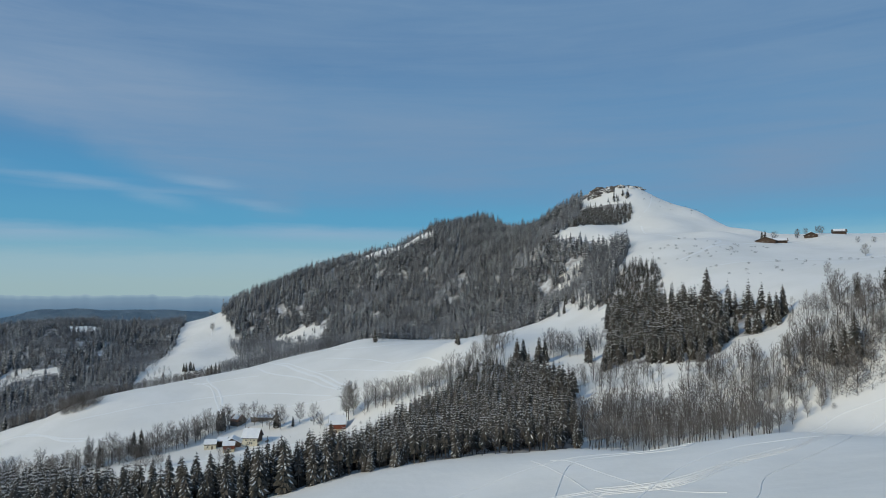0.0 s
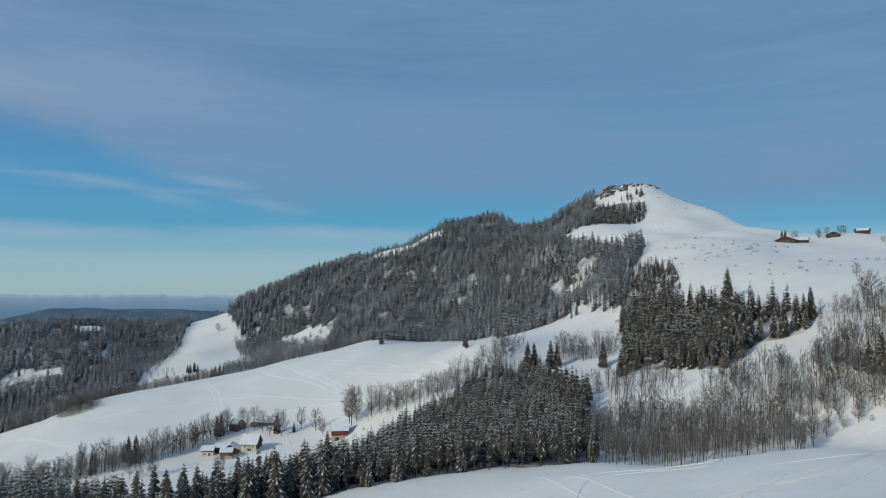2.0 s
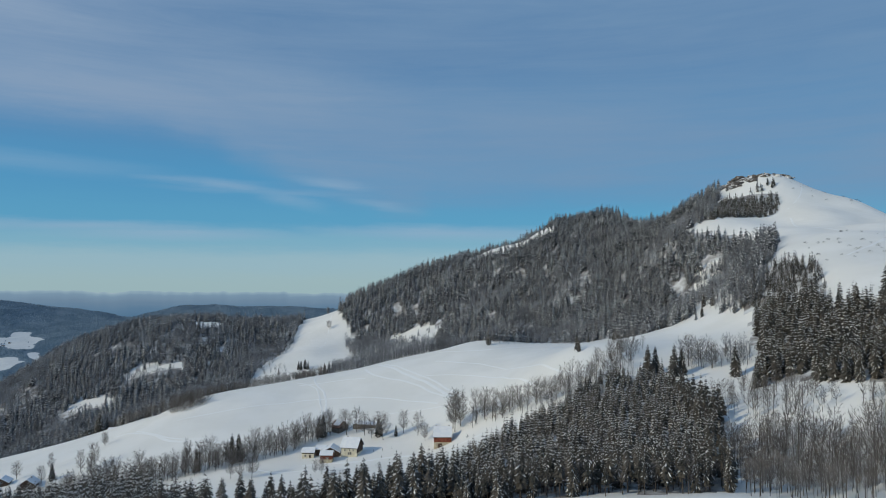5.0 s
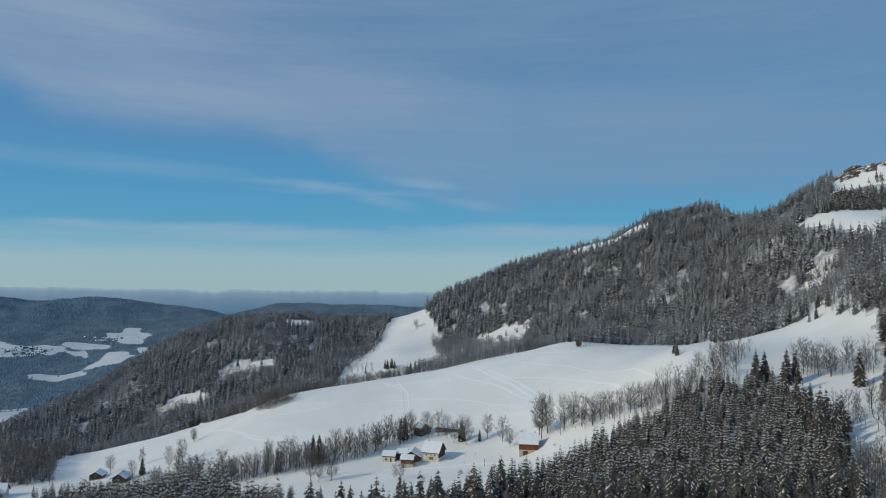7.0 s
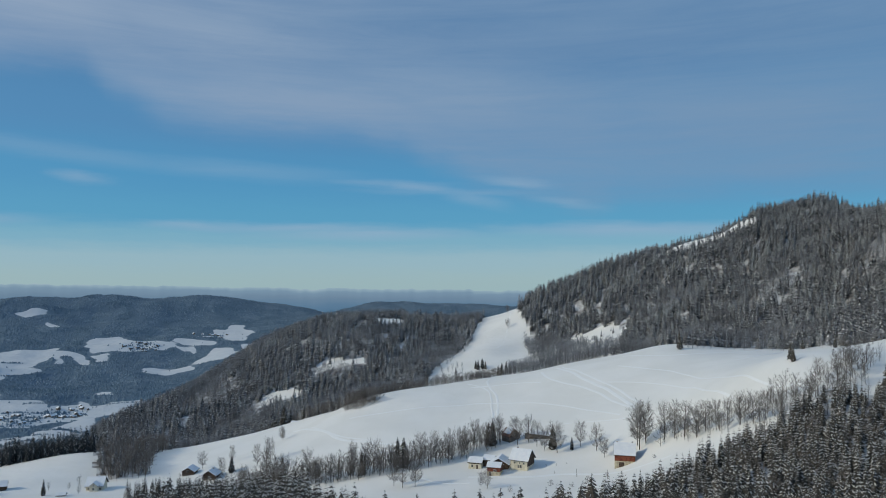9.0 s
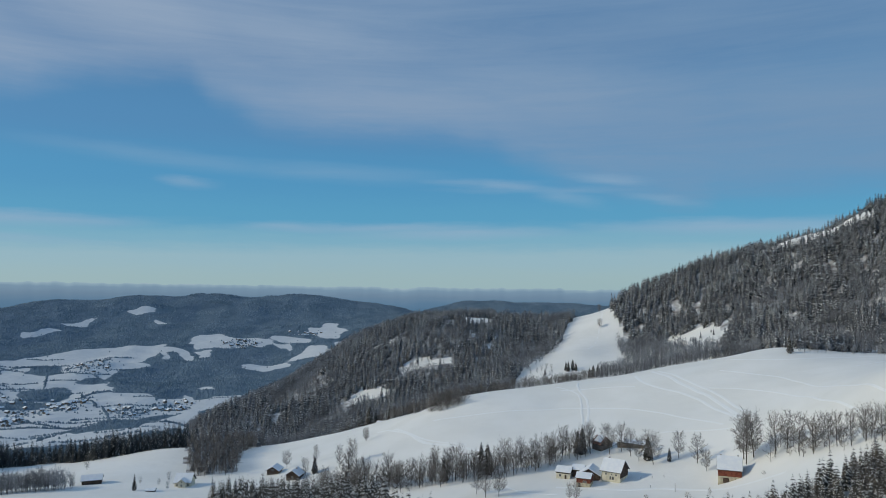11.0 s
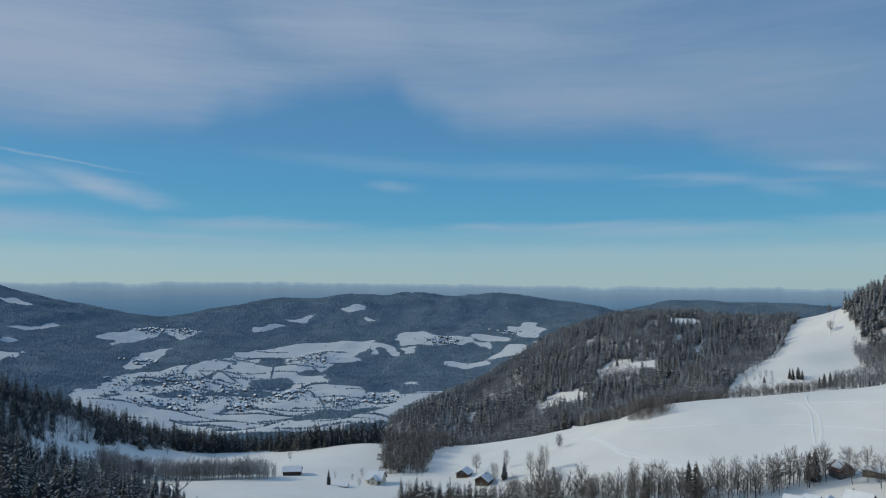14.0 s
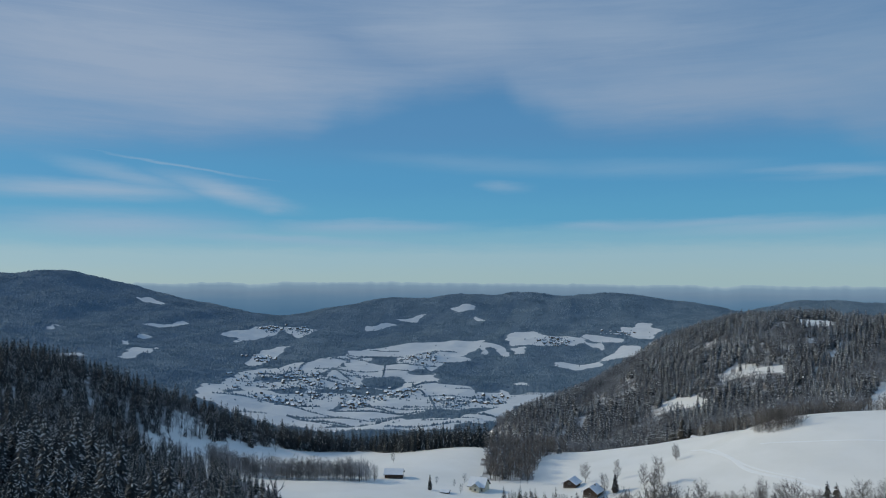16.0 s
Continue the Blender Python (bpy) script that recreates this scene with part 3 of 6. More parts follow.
# ---- the ground: one sheet to the horizon
def mesh_of(name, verts, faces, mats, index=None, smooth_faces=False):
    """A mesh from arrays: verts (n, 3), faces (m, 3 or 4), a material for each face."""
    verts, faces = np.asarray(verts, np.float32), np.asarray(faces, np.int32)
    k = faces.shape[1]
    me = bpy.data.meshes.new(name)
    me.vertices.add(len(verts))
    me.vertices.foreach_set("co", verts.ravel())
    me.loops.add(faces.size)
    me.loops.foreach_set("vertex_index", faces.ravel())
    me.polygons.add(len(faces))
    me.polygons.foreach_set("loop_start", np.arange(len(faces), dtype=np.int32) * k)
    me.polygons.foreach_set("loop_total", np.full(len(faces), k, np.int32))
    for m in mats:
        me.materials.append(m)
    if index is not None:
        me.polygons.foreach_set("material_index", np.asarray(index, np.int32))
    me.polygons.foreach_set("use_smooth", np.full(len(faces), smooth_faces))
    me.update(calc_edges=True)
    me.validate()
    return me


# ---- woods, as plan outlines cast onto the ground from the camera's view
HILL_WOOD = [(-330, 1075), (-305, 1040), (-270, 1000), (-215, 940), (-150, 890), (-110, 800), (-80, 680), (-60, 655), (-13, 690), (39, 660),
             (70, 600), (95, 600), (118, 700), (130, 745), (125, 640), (118, 565), (130, 560), (165, 650), (182, 700), (185, 735), (150, 790), (120, 815), (150, 830),
             (180, 920), (190, 985), (120, 1080), (60, 1190), (-20, 1260), (-120, 1250), (-220, 1200), (-330, 1130)]
SUMMIT_WOOD = [(150, 822), (228, 866), (236, 892), (180, 905), (150, 870)]
EAST_WOOD = [(87, 396), (102, 385), (110, 360), (126, 350), (148, 368), (165, 360), (185, 384), (170, 416), (158, 436), (150, 470), (141, 520), (128, 540), (112, 500), (100, 440)]
WEST_WOOD = [(-475, 560), (-476, 640), (-420, 640), (-360, 600), (-300, 590), (-281, 600), (-279, 645), (-300, 700), (-343, 790), (-362, 868), (-371, 1000), (-402, 1130), (-480, 1180), (-620, 1180), (-760, 1080), (-850, 900), (-780, 740), (-640, 620), (-570, 560)]
FRONT_WOOD = [(-140, 236), (-100, 244), (-57, 256), (-37, 262), (-12, 268), (20, 270), (52, 272), (58, 320), (66, 360), (56, 425), (25, 430), (-5, 400), (-30, 360), (-60, 330), (-110, 290), (-150, 260)]
LEFT_WOOD = [(-205, 150), (-232, 215), (-262, 245), (-300, 260), (-345, 268), (-400, 278), (-470, 285), (-530, 290), (-560, 320), (-590, 395), (-520, 455), (-470, 500), (-560, 560), (-640, 480), (-720, 330), (-780, 200), (-600, 60), (-300, 60)]


HILL_GAPS = [[(92, 575), (108, 560), (124, 600), (138, 700), (146, 750), (124, 752), (112, 700)], [(-240, 1000), (-175, 990), (-145, 925), (-150, 895), (-190, 905), (-220, 950)],
             [(-150, 1118), (-90, 1114), (-20, 1104), (-10, 1118), (-22, 1172), (-60, 1215), (-150, 1200)], [(139, 579), (155, 588), (165, 635), (150, 622)], [(75, 1060), (110, 1030), (120, 1045), (80, 1080)]]
WEST_GAPS = [[(-544, 871), (-476, 905), (-462, 880), (-521, 858)], [(-625, 930), (-600, 960), (-590, 945), (-615, 920)], [(-550, 1065), (-520, 1080), (-495, 1055), (-495, 1015), (-515, 1005), (-540, 1035)],
             [(-560, 786), (-563, 819), (-538, 826), (-488, 812), (-515, 793)]]
SUMMIT_CLUMP = [(206, 904), (238, 911), (243, 922), (208, 916)]
HILL_FOOT = [(-300, 1010), (-262, 915), (-235, 868), (-150, 862), (-84, 690), (-105, 800), (-140, 890), (-215, 940), (-270, 1000)]
GULLY = [(-470, 520), (-455, 475), (-425, 450), (-392, 426), (-368, 440), (-402, 478), (-430, 505), (-450, 545), (-475, 575)]
BROADLEAF_WOOD = [(53, 267), (70, 269), (85, 262), (98, 263), (116, 259), (125, 270), (127, 298), (112, 316), (95, 324), (75, 335), (59, 322)]
BANK_TREES = [(104, 320), (128, 300), (150, 288), (176, 296), (206, 310), (205, 336), (172, 333), (150, 326), (134, 342), (112, 342)]
BANK_SNOW = [(138, 352), (144, 336), (154, 328), (164, 339), (168, 362), (153, 375)]
HOLLOW_GAP = [(-640, 300), (-590, 285), (-545, 262), (-500, 262), (-540, 290), (-590, 312)]
FRONT_LEFT_WOOD = [(-145, 240), (-190, 250), (-245, 330), (-225, 385), (-170, 350), (-120, 300)]
YOUNG_SPRUCES = [(-335, 392), (-300, 412), (-262, 408), (-240, 380), (-262, 368), (-320, 380)]
EAST_LINK = [(112, 500), (124, 545), (118, 570), (132, 600), (160, 605), (166, 560), (152, 490)]
EAST_EDGE = [(164, 350), (172, 318), (192, 322), (208, 345), (200, 362), (178, 366)]
GULLY_SIDE = [(104, 600), (112, 562), (128, 550), (155, 615), (165, 700), (146, 752), (120, 742), (106, 650)]
WOODS = [EAST_LINK, HILL_WOOD, SUMMIT_WOOD, EAST_WOOD, WEST_WOOD, FRONT_WOOD, FRONT_LEFT_WOOD, LEFT_WOOD, GULLY, YOUNG_SPRUCES]
MEADOW_ARM = [(-478, 242), (-530, 248), (-552, 258), (-560, 300), (-562, 330), (-520, 325), (-484, 304)]
FIELD_TONGUE = [(-430, 503), (-446, 540), (-428, 588), (-414, 640), (-395, 640), (-372, 612), (-358, 604), (-322, 600), (-300, 577), (-272, 563), (-280, 490), (-321, 469), (-360, 447), (-400, 475)]
MEADOW = [(-556, 252), (-560, 275), (-566, 307), (-572, 361), (-575, 432), (-496, 448), (-458, 475), (-400, 400), (-365, 320), (-371, 288), (-454, 295), (-495, 292), (-530, 278)]
CLEARINGS = HILL_GAPS + WEST_GAPS + [HOLLOW_GAP, MEADOW_ARM, MEADOW, FIELD_TONGUE]


def build_ground():
    az = np.radians(np.concatenate([np.linspace(-50, 105, 480), np.linspace(105, 310, 50)[1:-1]]))
    rad = np.concatenate([[0.0], np.geomspace(12, 1500, 300), np.geomspace(1512, 4880, 170)])
    a, r = np.meshgrid(az, rad)
    x, y = -np.sin(a) * r, 80 + np.cos(a) * r
    z = ground_z(x, y)
    verts = np.stack([x, y, z], -1).reshape(-1, 3)
    n, m = a.shape
    i, j = np.meshgrid(np.arange(n - 1), np.arange(m), indexing="ij")
    k = (j + 1) % m
    faces = np.stack([i * m + j, (i + 1) * m + j, (i + 1) * m + k, i * m + k], -1).reshape(-1, 4)
    cx, cy = x[:-1].ravel(), y[:-1].ravel()
    far = np.hypot(cx, cy - 80)
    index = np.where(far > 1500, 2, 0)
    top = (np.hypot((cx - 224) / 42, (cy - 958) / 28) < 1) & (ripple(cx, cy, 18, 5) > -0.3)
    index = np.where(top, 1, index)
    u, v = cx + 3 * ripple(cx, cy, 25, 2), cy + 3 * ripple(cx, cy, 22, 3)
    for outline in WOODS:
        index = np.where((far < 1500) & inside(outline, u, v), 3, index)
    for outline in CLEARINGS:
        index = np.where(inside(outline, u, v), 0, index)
    me = mesh_of("ground", verts, faces, [SNOW, ROCK, HAZED_LAND, FLOOR], index, True)
    mark = np.full(x.shape, -60.0)
    mark[rad > 1480] = open_land(x[rad > 1480], y[rad > 1480])
    me.attributes.new("open_land", "FLOAT", "POINT").data.foreach_set("value", mark.ravel().astype(np.float32))
    return tagged(new("ground", me), "rolling snow-covered pasture and hillside", "ground", kind="structure")


ground = build_ground()


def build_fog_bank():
    """A glowing upright ring, all round at the horizon, for fog over the lowland and the ranges beyond it."""
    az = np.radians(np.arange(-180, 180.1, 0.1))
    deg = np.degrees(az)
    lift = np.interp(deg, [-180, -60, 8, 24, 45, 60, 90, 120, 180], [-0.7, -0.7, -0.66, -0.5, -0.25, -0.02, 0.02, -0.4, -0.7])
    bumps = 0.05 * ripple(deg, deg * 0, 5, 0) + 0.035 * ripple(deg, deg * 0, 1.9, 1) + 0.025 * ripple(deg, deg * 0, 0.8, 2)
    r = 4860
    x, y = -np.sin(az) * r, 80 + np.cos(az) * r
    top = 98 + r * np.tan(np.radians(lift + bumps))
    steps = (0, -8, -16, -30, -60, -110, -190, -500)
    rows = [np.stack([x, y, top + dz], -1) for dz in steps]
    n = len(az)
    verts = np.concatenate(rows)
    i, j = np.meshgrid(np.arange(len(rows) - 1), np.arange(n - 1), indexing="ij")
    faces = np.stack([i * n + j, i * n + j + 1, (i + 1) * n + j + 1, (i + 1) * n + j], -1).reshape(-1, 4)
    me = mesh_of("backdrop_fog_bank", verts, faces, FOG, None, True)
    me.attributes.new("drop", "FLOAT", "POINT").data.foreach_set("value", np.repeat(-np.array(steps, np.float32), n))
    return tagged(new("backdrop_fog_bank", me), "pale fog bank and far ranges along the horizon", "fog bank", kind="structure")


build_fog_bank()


# ---- trees
class Soup:
    """Triangles with a material each, gathered as arrays."""

    def __init__(self):
        self.v, self.f, self.m = [], [], []

    def tri(self, a, b, c, m):
        n = len(self.v)
        self.v += [a, b, c]
        self.f.append((n, n + 1, n + 2))
        self.m.append(m)

    def stick(self, a, b, ra, rb, m, sides=3):
        """A tapered stick from a to b."""
        a, b = np.array(a, float), np.array(b, float)
        way = b - a
        way /= np.linalg.norm(way) + 1e-9
        side = np.cross(way, (0.3, 0.2, 0.93) if abs(way[2]) < 0.9 else (1, 0, 0))
        side /= np.linalg.norm(side)
        up = np.cross(way, side)
        n = len(self.v)
        for k in range(sides):
            d = side * math.cos(2 * math.pi * k / sides) + up * math.sin(2 * math.pi * k / sides)
            self.v += [tuple(a + d * ra), tuple(b + d * rb)]
        for k in range(sides):
            p, q = n + 2 * k, n + 2 * ((k + 1) % sides)
            self.f += [(p, q, q + 1), (p, q + 1, p + 1)]
            self.m += [m, m]

    def arrays(self):
        return np.array(self.v, float), np.array(self.f, int), np.array(self.m, int)


def spruce_crown(rng, h, tiers, blades, snow, slim=0.17, bare=0.1):
    """Whorls of drooping branches, each a folded blade with snow lying on top; materials 0 needles, 1 snow."""
    s = Soup()
    for k in range(tiers):
        u = (k + rng.uniform(-0.3, 0.3)) / (tiers - 1)
        u = min(max(u, 0), 1)
        z0 = h * (bare + (0.985 - bare) * u)
        reach = slim * h * (1 - u) ** 0.72 * (1.0 if u > 0.12 else 0.8) + 0.012 * h
        n = max(4, int(blades * (0.55 + 0.45 * (1 - u))))
        off = rng.uniform(0, 6.3)
        for b in range(n):
            a = off + 2 * math.pi * (b + rng.uniform(-0.3, 0.3)) / n
            r = reach * rng.uniform(0.72, 1.15)
            drop = r * rng.uniform(0.35, 0.75) * (1.1 - 0.5 * u)
            c, d = math.cos(a), math.sin(a)
            wide = r * rng.uniform(0.24, 0.36) * (9 / max(n, 5)) ** 0.6
            z = z0 + rng.uniform(-0.03, 0.03) * h * (1 - 0.6 * u)

            def spot(along, across, dz):
                return (c * along - d * across, d * along + c * across, z + dz)
            root, tip = spot(0, 0, 0.10 * r), spot(r, 0, -drop)
            left, right, mid = spot(0.62 * r, wide, -0.62 * drop - 0.18 * r), spot(0.62 * r, -wide, -0.62 * drop - 0.18 * r), spot(0.6 * r, 0, -0.35 * drop)
            for t in ((root, mid, left), (root, right, mid), (mid, tip, left), (mid, right, tip)):
                s.tri(*t, 0)
            if rng.random() < snow:
                f, e = rng.uniform(0.55, 0.95), 0.05 * r + 0.03
                root, tip = spot(0.22 * r, 0, 0.02 * r + e), spot(r * (0.75 + 0.25 * f), 0, -drop * (0.68 + 0.27 * f) + e)
                w2 = wide * f * 0.42
                left, right, mid = spot(0.66 * r, w2, -0.55 * drop - 0.07 * r + e), spot(0.66 * r, -w2, -0.55 * drop - 0.07 * r + e), spot(0.6 * r, 0, -0.35 * drop + e * 1.3)
                for t in ((root, mid, left), (root, right, mid), (mid, tip, left), (mid, right, tip)):
                    s.tri(*t, 1)
    return s


def simple_spruce(rng, h, tiers, blades, snow, slim=0.16, m=0, sm=1, wide=2.6):
    """For woods far off: whorls of single blades."""
    s = Soup()
    for k in range(tiers):
        u = (k + rng.uniform(-0.25, 0.25)) / tiers
        u = max(u, 0.0)
        z0, reach = h * (0.10 + 0.88 * u), slim * h * (1 - u) ** 0.85 + 0.02 * h
        off = rng.uniform(0, 6.3)
        for b in range(blades):
            a = off + 2 * math.pi * b / blades + rng.uniform(-0.3, 0.3)
            r = reach * rng.uniform(0.75, 1.2)
            w = wide / blades * rng.uniform(0.75, 1.05)
            z = z0 + rng.uniform(-0.03, 0.03) * h
            top = (0, 0, z + 0.35 * r)
            p, q = (r * math.cos(a - w / 2), r * math.sin(a - w / 2), z - 0.75 * r), (r * math.cos(a + w / 2), r * math.sin(a + w / 2), z - 0.75 * r)
            s.tri(top, p, q, m)
            if rng.random() < snow:
                x, e = rng.uniform(0.35, 0.8), 0.03 * h / 10
                f = lambda t, dz: (t[0] * x * 1.04, t[1] * x * 1.04, top[2] + (t[2] - top[2]) * x + dz)
                s.tri((0, 0, top[2] + e), f(p, 0.06 * r + e), f(q, 0.06 * r + e), sm)
    return s


def bare_tree(rng, h, limbs, twigs, spread=0.3, fork=0.25, thick=0.013, fine=0.035, m=0, tm=1, sides=4, upright=0.0):
    """A leafless tree: a trunk that thins upwards, rising limbs, side branches and fine twigs."""
    s = Soup()
    lean = np.array([rng.uniform(-0.05, 0.05), rng.uniform(-0.05, 0.05)])
    at = lambda u: np.array([lean[0] * u * h + 0.012 * h * math.sin(3 * u + lean[0] * 90), lean[1] * u * h + 0.012 * h * math.cos(4 * u), u * h])
    steps = 5
    for k in range(steps):
        a, b = k / steps * 0.92, (k + 1) / steps * 0.92
        s.stick(at(a), at(b), thick * h * (1 - a * 0.95), thick * h * (1 - b * 0.95), m, sides)
    middle, half = h * (1.04 + fork) / 2, h * (1.0 - fork) / 2
    for k in range(limbs):
        v = (k + rng.random()) / limbs
        az = k * 2.4 + rng.uniform(-0.5, 0.5)
        top = h * (fork + 0.10 + v * (0.90 - fork))
        out = spread * h * (0.16 + 0.84 * math.sqrt(max(0.0, 1 - ((top - middle) / half) ** 2))) * rng.uniform(0.6, 1.1)
        u = fork * 0.85 + v * (0.74 - fork * 0.85) * (1 - 0.4 * upright)
        root = at(u)
        tip = np.array([root[0] + out * math.cos(az), root[1] + out * math.sin(az), max(top, root[2] + 0.35 * out)])
        mid = root + (tip - root) * np.array([0.6, 0.6, 0.42])
        way = (tip - root) / np.linalg.norm(tip - root)
        s.stick(root, mid, thick * h * 0.40 * (1.1 - u), thick * h * 0.24 * (1.1 - u), m)
        s.stick(mid, tip, thick * h * 0.24 * (1.1 - u), fine * 0.5, m)
        for j in range(twigs):
            v = rng.uniform(0.3, 1.0)
            p = root + (mid - root) * v * 2 if v < 0.5 else mid + (tip - mid) * (v * 2 - 1)
            d = np.array([rng.gauss(0, 1), rng.gauss(0, 1), rng.gauss(0.45, 0.6)]) + way * 0.5
            d /= np.linalg.norm(d)
            ln = h * rng.uniform(0.05, 0.12) * (0.6 + 1.6 * spread)
            q = p + d * ln
            e = np.cross(d, (rng.gauss(0, 1), rng.gauss(0, 1), rng.gauss(0, 1)))
            e = e / (np.linalg.norm(e) + 1e-9) * fine
            s.tri(tuple(p - e), tuple(p + e), tuple(q), tm)
            for i in range(2):
                g = p + d * ln * rng.uniform(0.3, 0.8)
                d2 = d + np.array([rng.gauss(0, 0.6), rng.gauss(0, 0.6), rng.gauss(0.2, 0.5)])
                q2 = g + d2 / np.linalg.norm(d2) * ln * 0.6
                s.tri(tuple(g - e * 0.7), tuple(g + e * 0.7), tuple(q2), tm)
    return s


def sparse_bare(rr, h, limbs, twigs, spread=0.3, fork=0.15, fine=0.012):
    """A leafless tree for woods far off: a trunk, limbs and twigs as single slivers."""
    s = Soup()
    s.stick((0, 0, 0), (rr.uniform(-0.03, 0.03) * h, rr.uniform(-0.03, 0.03) * h, 0.9 * h), 0.014 * h, 0.003 * h, 0, 3)
    for k in range(limbs):
        u = fork + (0.9 - fork) * (k + rr.random()) / limbs
        az = 2.4 * k + rr.uniform(-0.5, 0.5)
        long = spread * h * (0.15 + 1.0 * math.sin(math.pi * (0.22 + 0.70 * u))) * rr.uniform(0.75, 1.25)
        way = np.array([math.cos(az), math.sin(az), rr.uniform(0.7, 1.5)])
        way /= np.linalg.norm(way)
        root = np.array([0, 0, u * h])
        tip = root + way * long
        e = np.array([-math.sin(az), math.cos(az), 0]) * fine * 0.8 * h
        s.tri(tuple(root - e), tuple(root + e), tuple(tip), 0)
        for j in range(twigs):
            a = root + (tip - root) * rr.uniform(0.25, 0.95)
            d = way + np.array([rr.gauss(0, 0.8), rr.gauss(0, 0.8), rr.gauss(0.3, 0.5)])
            d /= np.linalg.norm(d)
            q = a + d * long * rr.uniform(0.4, 0.75)
            e = np.cross(d, (rr.gauss(0, 1), rr.gauss(0, 1), rr.gauss(0, 1)))
            e = e / (np.linalg.norm(e) + 1e-9) * fine * h
            s.tri(tuple(a - e), tuple(a + e), tuple(q), 1)
    return s


def scatter(poly, gap, seed, keep=1.0):
    """Uneven places about gap metres apart inside a polygon of the plan."""
    r = np.random.RandomState(seed)
    xs, ys = [p[0] for p in poly], [p[1] for p in poly]
    gx, gy = np.meshgrid(np.arange(min(xs), max(xs), gap), np.arange(min(ys), max(ys), gap))
    x = gx.ravel() + r.uniform(-0.48, 0.48, gx.size) * gap
    y = gy.ravel() + r.uniform(-0.48, 0.48, gx.size) * gap
    ok = inside(poly, x, y) & (r.uniform(size=x.size) < keep)
    return np.stack([x[ok], y[ok]], -1)


def without(places, *holes):
    for hole in holes:
        places = places[~inside(hole, places[:, 0], places[:, 1])]
    return places


def plant(name, kinds, places, sizes, seed, mats, label, category, sink=0.2, clear=True, rounded=False):
    """A whole wood as one object: copies of the tree shapes at the places, turned and scaled."""
    if clear:
        places = without(places, FIELD_TONGUE, MEADOW)
    r = np.random.RandomState(seed)
    z = ground_z(places[:, 0], places[:, 1]) - sink
    vs, fs, ms, n = [], [], [], 0
    pick = r.randint(len(kinds), size=len(places))
    turn = r.uniform(0, 6.283, len(places))
    size = r.uniform(*sizes, len(places)) * r.uniform(0.85, 1.1, len(places))
    girth = size * r.uniform(0.85, 1.15, len(places))
    for k, (v, f, m) in enumerate(kinds):
        w = np.where(pick == k)[0]
        if not len(w):
            continue
        c, s = np.cos(turn[w])[:, None], np.sin(turn[w])[:, None]
        x = (v[:, 0] * c - v[:, 1] * s) * girth[w][:, None] + places[w, 0][:, None]
        y = (v[:, 0] * s + v[:, 1] * c) * girth[w][:, None] + places[w, 1][:, None]
        zz = v[:, 2] * size[w][:, None] + z[w][:, None]
        vs.append(np.stack([x, y, zz], -1).reshape(-1, 3))
        fs.append((f[None] + (np.arange(len(w)) * len(v))[:, None, None] + n).reshape(-1, 3))
        ms.append(np.tile(m, len(w)))
        n += len(w) * len(v)
    me = mesh_of(name, np.concatenate(vs), np.concatenate(fs), mats, np.concatenate(ms), rounded)
    return tagged(new(name, me), label, category, kind="stuff")


rng = random.Random(7)
FAR_SPRUCE = [simple_spruce(rng, 1.0, 8, 6, 0.55 + 0.08 * k, 0.165 + 0.010 * k, m=0 if k < 4 else 2, wide=4.6).arrays() for k in range(6)]
MID_SPRUCE = [simple_spruce(rng, 1.0, 11, 8, 0.28, 0.17).arrays() for _ in range(5)]
NEAR_SPRUCE = [spruce_crown(rng, 1.0, 12, 7, 0.5 + 0.08 * k, 0.19).arrays() for k in range(5)]


def stemmed_spruce(r, bare):
    """A spruce of a close-grown wood's edge: its lower stem bare, with dead branches."""
    s = spruce_crown(r, 1.0, 11, 7, 0.28, 0.15, bare)
    s.stick((0, 0, -0.02), (0, 0, bare + 0.1), 0.013, 0.009, 2, 4)
    for k in range(14):
        z, a = r.uniform(0.06, bare + 0.05), r.uniform(0, 6.3)
        reach = r.uniform(0.05, 0.12)
        s.stick((0, 0, z), (reach * math.cos(a), reach * math.sin(a), z - r.uniform(-0.02, 0.05)), 0.004, 0.0015, 2)
    return s


DARK_SPRUCE = [spruce_crown(rng, 1.0, 13, 7, 0.28 + 0.05 * k, 0.19).arrays() for k in range(4)]
EDGE_SPRUCE = [stemmed_spruce(rng, 0.26 + 0.06 * k).arrays() for k in range(4)]
FAR_BARE = [sparse_bare(rng, 1.0, 10, 6, 0.34, 0.1).arrays() for _ in range(6)]

hill = without(scatter(HILL_WOOD, 5.1, 1), *HILL_GAPS)
hill = hill[ripple(hill[:, 0], hill[:, 1], 34, 1) + 0.5 * ripple(hill[:, 0], hill[:, 1], 80, 4) < 0.85]
grain = np.random.RandomState(2).normal(0, 0.35, len(hill))
mix = ripple(hill[:, 0], hill[:, 1], 120, 3) + grain + 1.2 * smooth(960, 1040, hill[:, 1]) + 0.5 * smooth(-150, 50, hill[:, 0]) - 0.35
firs = hill[mix > -0.45]
pale = (ripple(firs[:, 0], firs[:, 1], 95, 0) + np.random.RandomState(8).normal(0, 0.4, len(firs))) > 0.25
plant("hill_spruce_wood", FAR_SPRUCE[:4], firs[~pale], (11, 21), 3, [NEEDLES_HAZED, HILL_SNOW, FROST_NEEDLES], "dense dark spruce wood covering the hillside", "wood")
plant("hill_frosted_wood", FAR_SPRUCE[2:], firs[pale], (10, 18), 80, [NEEDLES_HAZED, HILL_SNOW, FROST_NEEDLES], "frosted grey spruces on the hillside", "wood")
